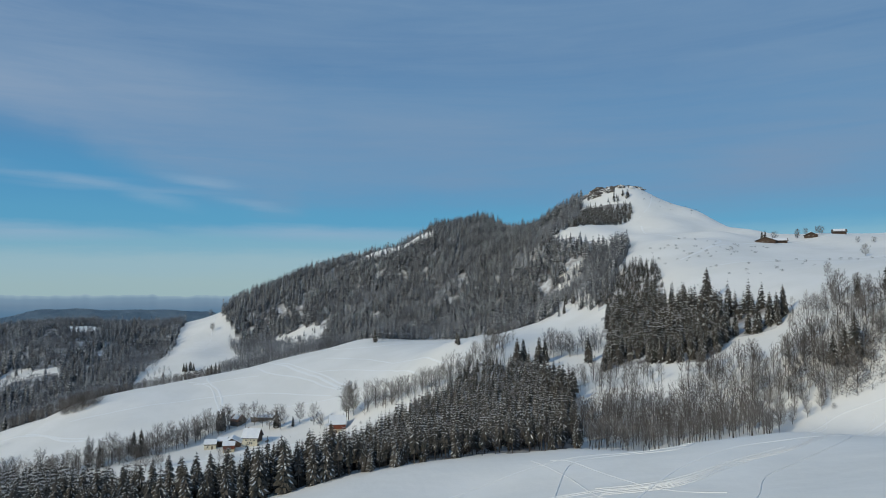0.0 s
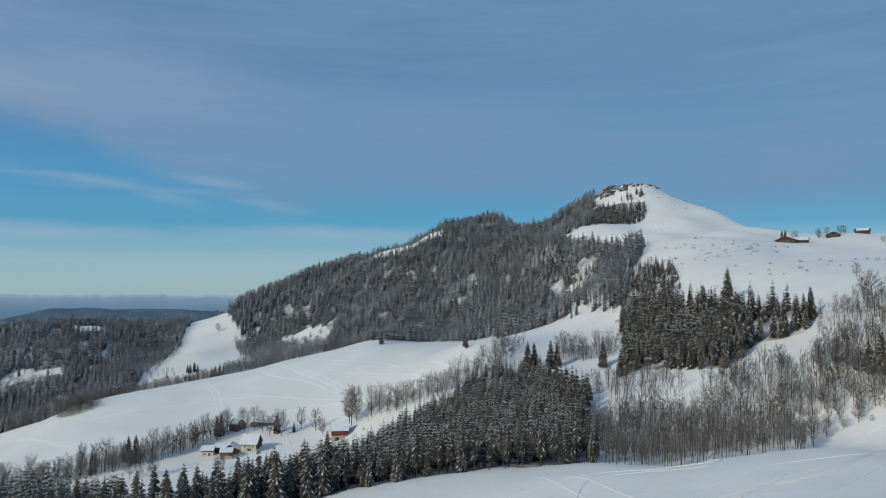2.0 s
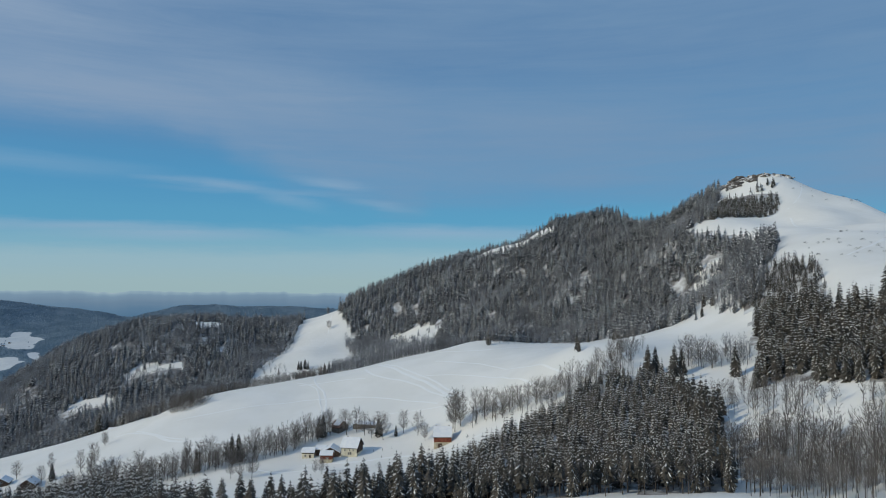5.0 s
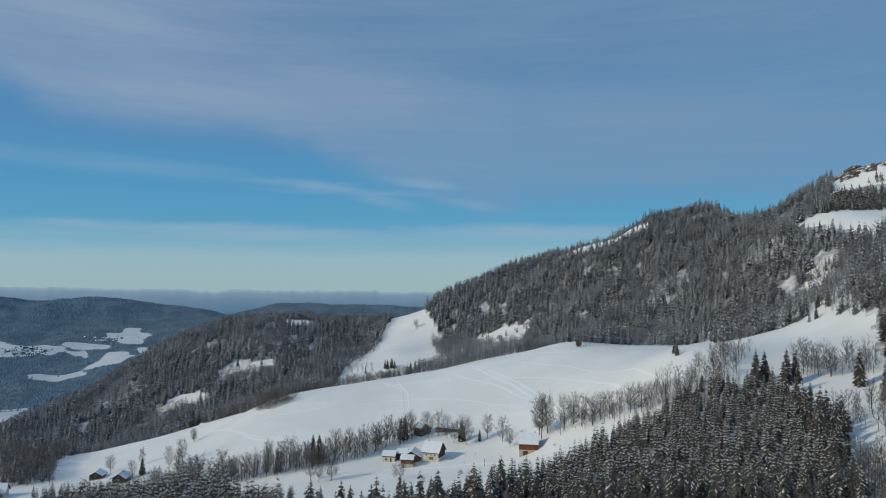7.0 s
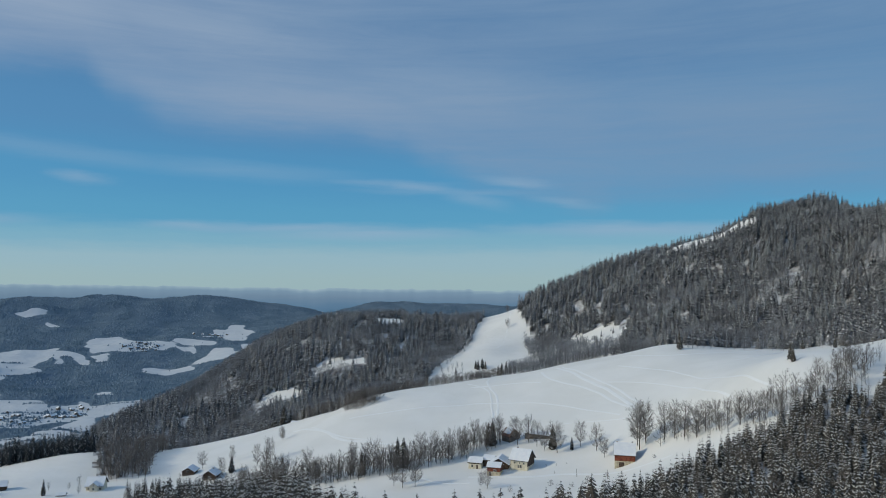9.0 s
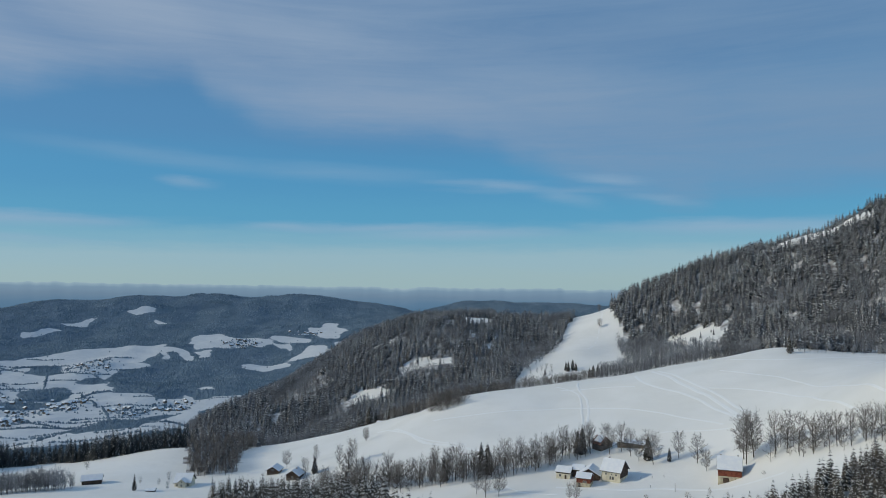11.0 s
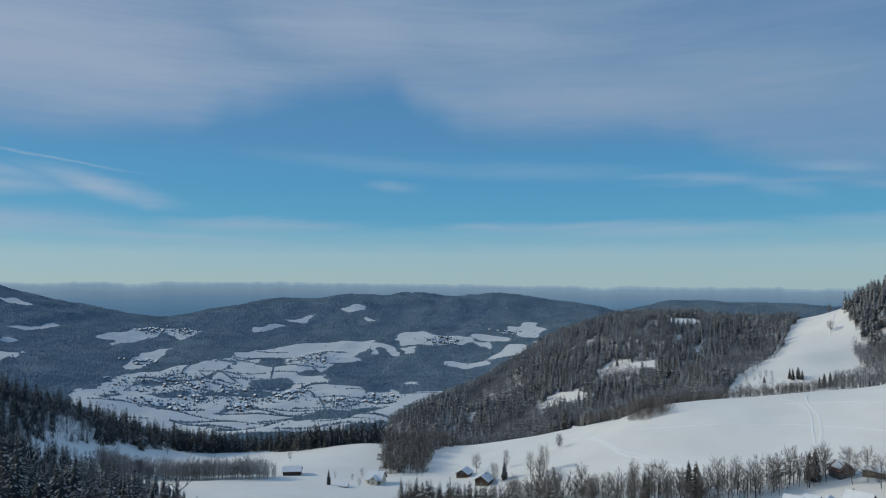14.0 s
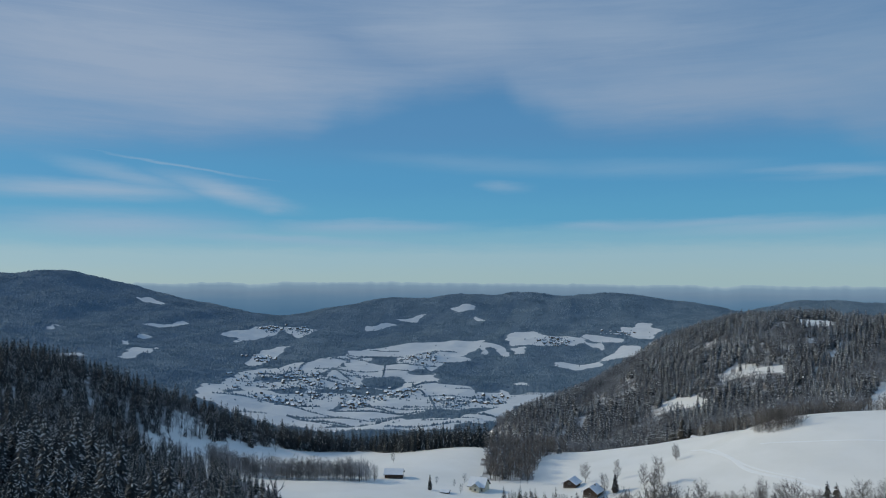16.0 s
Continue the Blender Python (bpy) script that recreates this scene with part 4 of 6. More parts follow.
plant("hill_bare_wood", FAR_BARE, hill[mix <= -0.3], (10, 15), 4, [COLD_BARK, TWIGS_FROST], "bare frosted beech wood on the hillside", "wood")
plant("summit_spruce_wood", FAR_SPRUCE, np.concatenate([scatter(SUMMIT_WOOD, 4.2, 5), scatter(SUMMIT_CLUMP, 5.5, 6)]), (7, 13), 6, [NEEDLES, TREE_SNOW, NEEDLES], "dark spruce wood below the summit", "wood")
plant("hill_foot_broadleaves", FAR_BARE, without(scatter(HILL_FOOT, 4.6, 16, 0.9), *HILL_GAPS), (8, 14), 17, [COLD_BARK, TWIGS_FROST], "frosted bare broadleaf trees along the foot of the hill", "wood")
plant("gully_saplings", FAR_BARE, scatter(GULLY_SIDE, 5.4, 54, 0.85), (7, 13), 55, [COLD_BARK, TWIGS_FROST], "bare saplings on the steep side of the gully", "wood")
plant("gully_side_firs", FAR_SPRUCE[:4], scatter(GULLY_SIDE, 12, 56, 0.8), (8, 15), 57, [NEEDLES_HAZED, HILL_SNOW, FROST_NEEDLES], "scattered firs on the steep side of the gully", "wood")
ridge_firs = np.concatenate([scatter(HILL_GAPS[2], 8.5, 77, 0.8), scatter(HILL_GAPS[0], 13, 78, 0.5), scatter(HILL_GAPS[1], 14, 79, 0.6)])
plant("ridge_firs", FAR_SPRUCE[:4], ridge_firs, (5, 11), 82, [NEEDLES_HAZED, HILL_SNOW, FROST_NEEDLES], "scattered firs on the open slopes of the hill", "wood")
west = without(scatter(WEST_WOOD, 5.2, 9), *WEST_GAPS)
west = west[ripple(west[:, 0], west[:, 1], 34, 2) + 0.5 * ripple(west[:, 0], west[:, 1], 80, 3) < 0.9]
grain = np.random.RandomState(3).normal(0, 0.35, len(west))
mix = ripple(west[:, 0], west[:, 1], 130, 1) + grain + 0.7 * smooth(950, 1050, west[:, 1])
firs = west[mix > -0.3]
pale = (ripple(firs[:, 0], firs[:, 1], 95, 5) + np.random.RandomState(9).normal(0, 0.4, len(firs))) > 0.3
plant("west_spruce_wood", FAR_SPRUCE[:4], firs[~pale], (10, 20), 10, [NEEDLES_HAZED, HILL_SNOW, FROST_NEEDLES], "dense dark spruce wood on the western hill", "wood")
plant("west_frosted_wood", FAR_SPRUCE[2:], firs[pale], (9, 17), 81, [NEEDLES_HAZED, HILL_SNOW, FROST_NEEDLES], "frosted grey spruces on the western hill", "wood")
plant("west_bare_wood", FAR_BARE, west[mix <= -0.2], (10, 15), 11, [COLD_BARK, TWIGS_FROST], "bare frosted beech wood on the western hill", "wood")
plant("gully_firs", FAR_SPRUCE[:4], scatter(GULLY, 11, 58), (9, 16), 59, [NEEDLES_HAZED, HILL_SNOW, FROST_NEEDLES], "dark firs among the bare trees of the gully", "wood", clear=False)
plant("gully_broadleaves", FAR_BARE, scatter(GULLY, 4.6, 18), (6, 15), 19, [BARK, TWIGS], "brown leafless trees crowding the gully", "wood", clear=False)

# ---- the far valley: woods, copses and hedges as small crowns
far_r = np.random.RandomState(21)
n_far = 150000
fa, fr = np.radians(far_r.uniform(8, 92, n_far)), np.sqrt(far_r.uniform(1600 ** 2, 4650 ** 2, n_far))
far_xy = np.stack([-np.sin(fa) * fr, 80 + np.cos(fa) * fr], -1)
depth = open_land(far_xy[:, 0], far_xy[:, 1])
far_xy = far_xy[(depth < -7) | ((depth > 4) & (far_r.uniform(size=n_far) < 0.006))]
# hedges and rows of trees between the fields
for k in range(70):
    start = np.array(BASIN[0])[far_r.randint(len(BASIN[0]))] * 0.5 + np.array(BASIN[0])[far_r.randint(len(BASIN[0]))] * 0.5
    turn = radians(far_r.normal(57, 14) if k % 4 else far_r.uniform(0, 180))
    steps = np.arange(0, far_r.uniform(90, 380), 5.0)
    line = start + np.stack([steps * math.cos(turn), steps * math.sin(turn)], -1) + far_r.normal(0, 1.6, (len(steps), 2))
    far_xy = np.concatenate([far_xy, line[inside(BASIN[0], line[:, 0], line[:, 1])]])
for cx, cy, spread_out in VILLAGES:
    far_xy = np.concatenate([far_xy, far_r.normal((cx, cy), spread_out * 0.7, (int(spread_out * 1.6), 2))])
frosty = ripple(far_xy[:, 0], far_xy[:, 1], 210, 3) + 0.6 * ripple(far_xy[:, 0], far_xy[:, 1], 70, 1) + far_r.normal(0, 0.45, len(far_xy)) > 0.25


def far_crown(rr, top, waist):
    """A far tree: a low dome of faces round an uneven top."""
    s = Soup()
    turn = rr.uniform(0, 6)
    peak = (top * rr.uniform(-1, 1), top * rr.uniform(-1, 1), 1.0)
    ring = [(waist * rr.uniform(0.8, 1.2) * math.cos(turn + k * 1.5708), waist * rr.uniform(0.8, 1.2) * math.sin(turn + k * 1.5708), 0.0) for k in range(4)]
    s.v = [peak] + ring
    s.f = [(0, 1 + k, 1 + (k + 1) % 4) for k in range(4)]
    s.m = [0] * 4
    return s


plant("far_valley_woods", [far_crown(rng, 0.05, 0.6).arrays() for _ in range(4)], far_xy[~frosty], (5, 9), 22, [HAZED_TREES], "hazy dark spruce woods of the far valley", "wood", sink=1.0, rounded=True)
plant("far_valley_broadleaves", [far_crown(rng, 0.3, 0.75).arrays() for _ in range(4)], far_xy[frosty], (4.5, 7.5), 36, [HAZED_FROST], "hazy frosted broadleaf woods and hedges of the far valley", "wood", sink=1.0, rounded=True)


# ---- single trees
def part(name, mesh, parent, label=""):
    ob = new(name, mesh)
    ob.parent = parent
    return tagged(ob, label)


def spruce(seed, h, label, snow=0.6, slim=0.17, tiers=15, needles=NEEDLES):
    r = random.Random(seed)
    thing = tagged(new("spruce"), label, "tree")
    s = Soup()
    s.stick((0, 0, -0.6), (0, 0, h * 0.5), 0.014 * h, 0.009 * h, 0, 6)
    s.stick((0, 0, h * 0.5), (0, 0, h * 0.97), 0.009 * h, 0.002 * h, 0, 5)
    part("trunk", mesh_of("spruce_trunk", s.v, s.f, [BARK]), thing)
    v, f, m = spruce_crown(r, h, tiers, 10, snow, slim).arrays()
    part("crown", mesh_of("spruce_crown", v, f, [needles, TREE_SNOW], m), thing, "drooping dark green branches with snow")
    return thing


def broadleaf(seed, h, label, limbs=22, twigs=9, spread=0.28, fork=0.22, frost=False, name="bare_tree", fine=1.0):
    r = random.Random(seed)
    thing = tagged(new(name), label, "bush" if name == "bush" else "tree")
    v, f, m = bare_tree(r, h, limbs, twigs, spread, fork, 0.012, fine * (0.027 * h / 13 + 0.011), sides=5).arrays()
    wood, fine = f[m == 0], f[m == 1]
    part("trunk", mesh_of("bare_trunk", v[np.unique(wood)], np.searchsorted(np.unique(wood), wood), [BARK]), thing, "dark trunk and limbs")
    part("crown", mesh_of("bare_crown", v[np.unique(fine)], np.searchsorted(np.unique(fine), fine), [TWIGS_FROST if frost else TWIGS]), thing, "fine leafless twigs")
    return thing


def stand(thing, x, y, size=1.0, turn=None, sink=0.15, group=""):
    """A copy of a tree or bush on the ground at x, y."""
    m = pose(x, y, float(ground_z(x, y)) - sink, 0, 0, rng.uniform(0, 360) if turn is None else turn)
    c = copy_thing(thing, m)
    c.scale = (size * rng.uniform(0.92, 1.08), size * rng.uniform(0.92, 1.08), size)
    if group:
        c["group"] = group
    return c


def put_away(things):
    for thing in things:
        for o in [*thing.children_recursive, thing]:
            bpy.data.objects.remove(o)


SPRUCES = [spruce(30 + k, 16.0, "tall spruce with snow on its drooping branches", 0.4 + 0.1 * (k % 3), 0.17 + 0.015 * (k % 3), 21 + k % 3) for k in range(6)]
SHADED_SPRUCES = [spruce(60 + k, 16.0, "tall dark spruce laden with snow", 0.5, 0.17 + 0.015 * (k % 3), 20 + k % 3, NEEDLES_SHADED) for k in range(5)]
DARK_SPRUCES = [spruce(50 + k, 16.0, "dark green spruce with little snow", 0.3, 0.215, 22) for k in range(3)]
BARE = [broadleaf(70 + k, 13.0, "leafless broadleaf tree standing in the snow", 28 + 2 * k, 22, 0.20 + 0.018 * k, 0.12 + 0.03 * (k % 3)) for k in range(6)]
BANK_BARE = [broadleaf(140 + k, 13.0, "slender leafless tree of the wood on the bank", 15 + k, 13, 0.15 + 0.02 * k, 0.32, fine=0.75) for k in range(5)]
ROUND = [broadleaf(90 + k, 12.0, "leafless tree with a broad rounded crown", 40, 24, 0.31, 0.2) for k in range(3)]
FROSTED = [broadleaf(110 + k, 10.0, "leafless tree white with frost", 26, 16, 0.24, 0.16, True, "frosted_tree") for k in range(3)]
FAR_ROUND = [broadleaf(130 + k, 12.0, "leafless round tree alone on the upper pasture", 36, 20, 0.36, 0.12, fine=1.3) for k in range(2)]
BUSHES = [broadleaf(120 + k, 3.0, "low leafless bush poking out of the snow", 20, 8, 0.5, 0.03, False, "bush", 2.8) for k in range(3)]

WOOD_BARE = [bare_tree(rng, 1.0, 13, 8, 0.15 + 0.02 * k, 0.26, 0.011, 0.0064, sides=3, upright=0.3).arrays() for k in range(5)]
HEDGE_BARE = [bare_tree(rng, 1.0, 15, 8, 0.18 + 0.025 * k, 0.10, 0.011, 0.0056, sides=3, upright=0.15).arrays() for k in range(5)]
SHRUBS = [bare_tree(rng, 1.0, 15, 8, 0.42, 0.03, 0.012, 0.008, sides=3).arrays() for k in range(4)]

# the plantation below the slope: its near edge as single trees, the rest as one wood
front = scatter(FRONT_WOOD, 3.5, 12, 0.9)
edge = front[(front[:, 1] < 296 + 0.16 * front[:, 0]) | (front[:, 0] > 52)]
rest = np.array([p for p in front if not ((p[1] < 296 + 0.16 * p[0]) or p[0] > 52)])
plant("front_broadleaves", WOOD_BARE, rest[::5], (7, 12), 42, [BARK, TWIGS], "leafless trees mixed into the plantation", "wood")
rest = np.delete(rest, np.s_[::5], 0)
plant("front_back_wood", NEAR_SPRUCE, rest[rest[:, 1] > 335], (7, 11.5), 43, [NEEDLES, TREE_SNOW], "young snow-dusted spruces at the back of the plantation", "wood")
rest = rest[rest[:, 1] <= 335]
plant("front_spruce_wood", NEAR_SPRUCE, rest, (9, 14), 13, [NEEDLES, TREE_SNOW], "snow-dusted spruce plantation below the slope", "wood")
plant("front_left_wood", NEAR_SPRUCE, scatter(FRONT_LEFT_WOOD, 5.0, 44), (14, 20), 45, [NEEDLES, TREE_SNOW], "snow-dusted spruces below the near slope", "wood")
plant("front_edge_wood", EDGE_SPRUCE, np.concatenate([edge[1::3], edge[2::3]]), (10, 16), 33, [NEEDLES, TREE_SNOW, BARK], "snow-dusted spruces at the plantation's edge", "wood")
edge = edge[0::3]
for k, (x, y) in enumerate(edge[:170]):
    brown = x > -14 and rng.random() < 0.45
    kinds = BANK_BARE if brown else (DARK_SPRUCES if x < -10 and rng.random() < 0.75 else SPRUCES)
    stand(rng.choice(kinds), x, y, rng.uniform(0.6, 0.95) * (1.4 if x < -40 else 1.0), group="trees at the edge of the plantation")

# bare wood on the bank behind the slope
bank = scatter(BROADLEAF_WOOD, 2.9, 23)
plant("bank_bare_wood", WOOD_BARE, bank[bank[:, 1] > 280], (8, 13.5), 34, [BARK, TWIGS], "dense leafless broadleaf wood on the bank", "wood")
plant("bank_upper_trees", WOOD_BARE, without(np.concatenate([scatter(BANK_TREES, 3.3, 83, 0.85), scatter([(60, 380), (72, 350), (92, 335), (106, 342), (100, 366), (80, 392)], 4.6, 93, 0.8)]), BANK_SNOW), (7, 13), 84, [BARK, TWIGS], "leafless trees up the snowy bank", "wood")
for x, y in bank[bank[:, 1] <= 280][::2][:150]:
    stand(rng.choice(BANK_BARE), x, y, rng.uniform(0.5, 0.9), group="bare trees on the bank")

plant("bank_shrubs", SHRUBS, scatter([(152, 286), (160, 280), (168, 277), (184, 290), (200, 306), (190, 312), (172, 304), (158, 298)], 3.2, 94), (4, 7.5), 95, [BARK, TWIGS], "thick leafless shrubs at the top of the slope", "shrubs")
for x, y in [(122, 272), (127, 276), (131, 283), (134, 280), (138, 286), (141, 282), (147, 283), (150, 287), (144, 291), (118, 266), (126, 290), (133, 297), (152, 297), (160, 305), (140, 302)]:
    stand(rng.choice(BARE + ROUND), x, y, rng.uniform(0.55, 0.95), group="bare trees on the bank")

plant("bank_head_trees", WOOD_BARE, without(scatter([(170, 366), (184, 376), (200, 378), (206, 350), (194, 322), (180, 296), (166, 286), (150, 285), (142, 300), (152, 326), (166, 340)], 4.6, 37, 0.85), BANK_SNOW), (4.5, 9.5), 38, [BARK, TWIGS], "leafless trees crowding the head of the bank", "wood")
plant("bank_head_shrubs", SHRUBS, scatter([(172, 340), (196, 350), (200, 326), (184, 296), (160, 284), (152, 292)], 6.0, 39, 0.8), (3, 5.5), 40, [BARK, TWIGS], "leafless shrubs among the trees of the bank", "shrubs")

# spruces on the upper bank
east = scatter(EAST_WOOD, 4.9, 7)
plant("east_link_wood", MID_SPRUCE, scatter(EAST_LINK, 5.2, 60), (7, 13), 61, [NEEDLES, TREE_SNOW], "dark spruces joining the bank to the hill", "wood")
edge_xy = without(scatter(EAST_EDGE, 4.4, 62, 0.9), BANK_SNOW)
plant("east_edge_broadleaves", WOOD_BARE, edge_xy[::3], (4, 8), 63, [BARK, TWIGS], "leafless trees high on the bank", "wood")
plant("clearing_broadleaves", HEDGE_BARE, scatter([(60, 438), (96, 436), (102, 452), (90, 462), (64, 458)], 4.2, 65), (7, 14), 66, [COLD_BARK, TWIGS_FROST], "leafless trees at the edge of the clearing", "wood")
plant("lane_belt", HEDGE_BARE, scatter([(-52, 450), (-15, 418), (10, 410), (34, 430), (46, 470), (36, 476), (20, 444), (-10, 436), (-45, 460)], 4.8, 67), (7, 13), 68, [BARK, TWIGS], "belt of leafless trees behind the plantation", "hedge")
east = without(east, BANK_SNOW)
near_east = east[east[:, 1] < 395]
plant("east_spruce_wood", DARK_SPRUCE, east[east[:, 1] >= 395], (10, 17), 8, [NEEDLES, TREE_SNOW], "dark snow-dusted spruces on the bank", "wood")
for x, y in near_east[:55]:
    stand(rng.choice(SPRUCES + DARK_SPRUCES), x, y, rng.uniform(0.65, 1.05), group="spruces on the bank")

for x, y, size, kinds in [
        (85, 424, 1.15, SPRUCES), (162, 443, 1.35, DARK_SPRUCES), (151, 452, 1.0, DARK_SPRUCES), (10, 467, 0.42, DARK_SPRUCES), (44, 431, 1.0, DARK_SPRUCES), (48, 434, 0.9, DARK_SPRUCES), (57, 431, 1.05, DARK_SPRUCES), (61, 433, 0.95, DARK_SPRUCES),
        (163, 303, 0.85, DARK_SPRUCES), (166, 299, 1.0, DARK_SPRUCES), (169, 297, 1.05, DARK_SPRUCES), (171, 301, 1.1, DARK_SPRUCES), (173, 304, 0.95, DARK_SPRUCES), (168, 304, 0.9, SPRUCES), (196, 341, 0.8, SPRUCES), (206, 334, 0.9, SPRUCES), (213, 334, 0.7, SPRUCES), (200, 318, 0.8, SPRUCES),
        (-190, 448, 0.95, DARK_SPRUCES), (-183, 442, 1.05, DARK_SPRUCES), (-203, 431, 0.85, DARK_SPRUCES), (-145, 478, 0.9, DARK_SPRUCES), (-148, 480, 0.8, DARK_SPRUCES), (-108, 472, 0.85, DARK_SPRUCES), (-97, 470, 0.45, SPRUCES),
        (-401, 628, 1.3, DARK_SPRUCES), (-406, 632, 1.15, DARK_SPRUCES), (-397, 632, 1.0, SPRUCES), (-392, 640, 0.9, SPRUCES), (-418, 640, 0.8, SPRUCES),
        (-308, 862, 0.66, DARK_SPRUCES), (-304, 859, 0.72, DARK_SPRUCES), (-300, 863, 0.75, DARK_SPRUCES), (-296, 861, 0.62, DARK_SPRUCES), (-302, 866, 0.7, DARK_SPRUCES), (-270, 832, 0.75, DARK_SPRUCES), (-265, 829, 0.85, DARK_SPRUCES), (-261, 833, 0.9, DARK_SPRUCES), (-256, 830, 0.7, DARK_SPRUCES), (-267, 836, 0.8, DARK_SPRUCES), (-298, 828, 0.42, DARK_SPRUCES), (-293, 826, 0.5, DARK_SPRUCES), (-288, 827, 0.45, DARK_SPRUCES), (-283, 825, 0.5, DARK_SPRUCES), (-278, 828, 0.4, DARK_SPRUCES), (-327, 848, 0.5, SPRUCES), (9, 471, 0.5, DARK_SPRUCES), (21, 655, 0.5, DARK_SPRUCES),
        (-384, 378, 0.62, SPRUCES), (-566, 335, 0.8, SPRUCES), (-310, 452, 0.7, DARK_SPRUCES),
        (300, 676, 0.7, DARK_SPRUCES), (304, 678, 0.75, DARK_SPRUCES), (108, 600, 0.85, SPRUCES), (104, 612, 0.7, SPRUCES), (98, 585, 0.6, SPRUCES), (-60, 640, 0.9, SPRUCES), (40, 640, 0.5, SPRUCES)]:
    stand(rng.choice(kinds), x, y, size)

for x, y, size, kinds in [
        (193, 352, 1.25, FAR_ROUND), (182, 352, 0.8, FAR_ROUND), (187, 344, 0.6, FAR_ROUND), (160, 309, 0.9, BARE), (167, 326, 0.9, BARE), (152, 320, 1.0, BARE), (156, 314, 1.1, ROUND), (136, 310, 1.0, BARE), (130, 306, 1.0, ROUND), (121, 330, 0.8, BARE), (141, 331, 0.9, BARE), (148, 305, 1.0, ROUND), (142, 297, 0.9, BARE), (228, 427, 0.65, FAR_ROUND), (327, 557, 0.8, FAR_ROUND), (367, 636, 0.5, FAR_ROUND), (376, 627, 0.5, FAR_ROUND), (161, 538, 0.45, FAR_ROUND), (200, 372, 0.75, BARE), (210, 366, 0.6, FAR_ROUND),
        (318, 690, 0.85, FAR_ROUND), (345, 700, 0.7, FAR_ROUND), (360, 690, 0.75, FAR_ROUND), (366, 694, 0.7, FAR_ROUND), (354, 702, 0.6, FAR_ROUND), (340, 690, 0.6, FAR_ROUND),
        (-143, 484, 1.2, BARE), (-130, 478, 1.35, ROUND), (-125, 482, 1.2, BARE), (-118, 476, 1.1, BARE), (-104, 466, 1.4, ROUND), (-112, 470, 1.0, BARE), (-93, 473, 1.1, BARE), (-83, 466, 1.1, BARE), (-77, 457, 0.8, BARE),
        (-59, 455, 1.85, ROUND), (-57, 459, 1.7, BARE), (-61, 461, 1.6, BARE), (-47, 452, 1.45, BARE), (-42, 452, 1.3, BARE), (-37, 444, 1.3, BARE), (-31, 434, 1.2, BARE), (-27, 436, 1.1, BARE), (-22, 430, 1.1, BARE), (-17, 424, 1.1, BARE),
        (-12, 424, 1.1, BARE), (-7, 420, 1.0, BARE), (-2, 420, 1.0, BARE), (4, 416, 1.0, BARE), (9, 416, 0.9, BARE), (15, 430, 0.8, BARE), (66, 445, 1.3, BARE), (72, 442, 1.2, BARE), (77, 440, 1.1, BARE), (92, 446, 0.8, BARE), (20, 446, 0.8, BARE), (27, 450, 0.9, BARE), (33, 455, 0.8, BARE),
        (-314, 509, 0.75, BARE), (-311, 506, 0.6, BARE), (-166, 408, 1.0, BARE), (-160, 410, 1.1, ROUND), (-173, 412, 0.9, BARE), (-123, 412, 0.7, BARE), (-127, 414, 0.6, BARE),
        (-296, 459, 1.1, BARE), (-291, 466, 1.2, BARE), (-288, 458, 1.0, BARE), (-313, 447, 0.9, BARE), (-325, 470, 0.9, BARE), (-343, 462, 0.9, BARE), (-283, 452, 1.0, BARE),
        (-357, 1112, 1.0, BARE), (-329, 1033, 1.0, BARE), (-332, 864, 0.9, FROSTED), (-336, 860, 0.85, FROSTED), (-327, 866, 0.7, FROSTED), (-340, 856, 0.7, FROSTED), (-452, 362, 0.5, FROSTED), (-398, 392, 0.55, FROSTED), (-388, 398, 0.5, FROSTED), (-394, 410, 0.7, FROSTED), (-370, 390, 0.6, FROSTED), (-478, 408, 0.75, FROSTED), (-560, 352, 0.9, FROSTED)]:
    stand(rng.choice(kinds), x, y, size)


def row(points, gap, wide, kinds, sizes, group):
    """Trees in an uneven row along a line of the plan."""
    for (ax, ay), (bx, by) in zip(points, points[1:]):
        n = max(1, int(math.hypot(bx - ax, by - ay) / gap))
        for k in range(n):
            u = (k + rng.random()) / n
            stand(rng.choice(kinds), ax + (bx - ax) * u + rng.uniform(-wide, wide), ay + (by - ay) * u + rng.uniform(-wide, wide), rng.uniform(*sizes), group=group)


row([(-272, 418), (-226, 426), (-204, 432), (-179, 440), (-163, 453), (-150, 470), (-142, 478)], 4.4, 5, BARE, (0.9, 1.5), "trees of the hedge by the farm")
hedge_xy = without(scatter([(-285, 410), (-226, 420), (-200, 424), (-176, 432), (-158, 448), (-148, 462), (-136, 478), (-152, 484), (-172, 458), (-190, 448), (-226, 438), (-284, 430)], 3.4, 46, 0.8))
plant("farm_hedge", HEDGE_BARE, hedge_xy, (7, 15), 47, [BARK, TWIGS], "thick belt of leafless trees below the field", "hedge")
row([(-265, 412), (-215, 418), (-185, 428)], 4.5, 4, BUSHES + BARE, (0.5, 0.9), "bushes below the hedge")
row([(-500, 296), (-478, 306), (-448, 330), (-424, 360)], 1.9, 5, FROSTED, (0.8, 1.3), "frosted trees in a row across the meadow")
row([(-476, 640), (-410, 650), (-345, 590), (-300, 572), (-262, 556)], 5, 4, BARE, (0.55, 0.85), "bare trees along the edge of the field")
row([(-372, 1010), (-360, 900), (-350, 850)], 9, 5, FROSTED, (0.6, 0.9), "frosted trees beside the saddle")
row([(-110, 405), (-70, 425), (-50, 432)], 9, 5, BUSHES, (0.5, 1.2), "bushes by the lane")
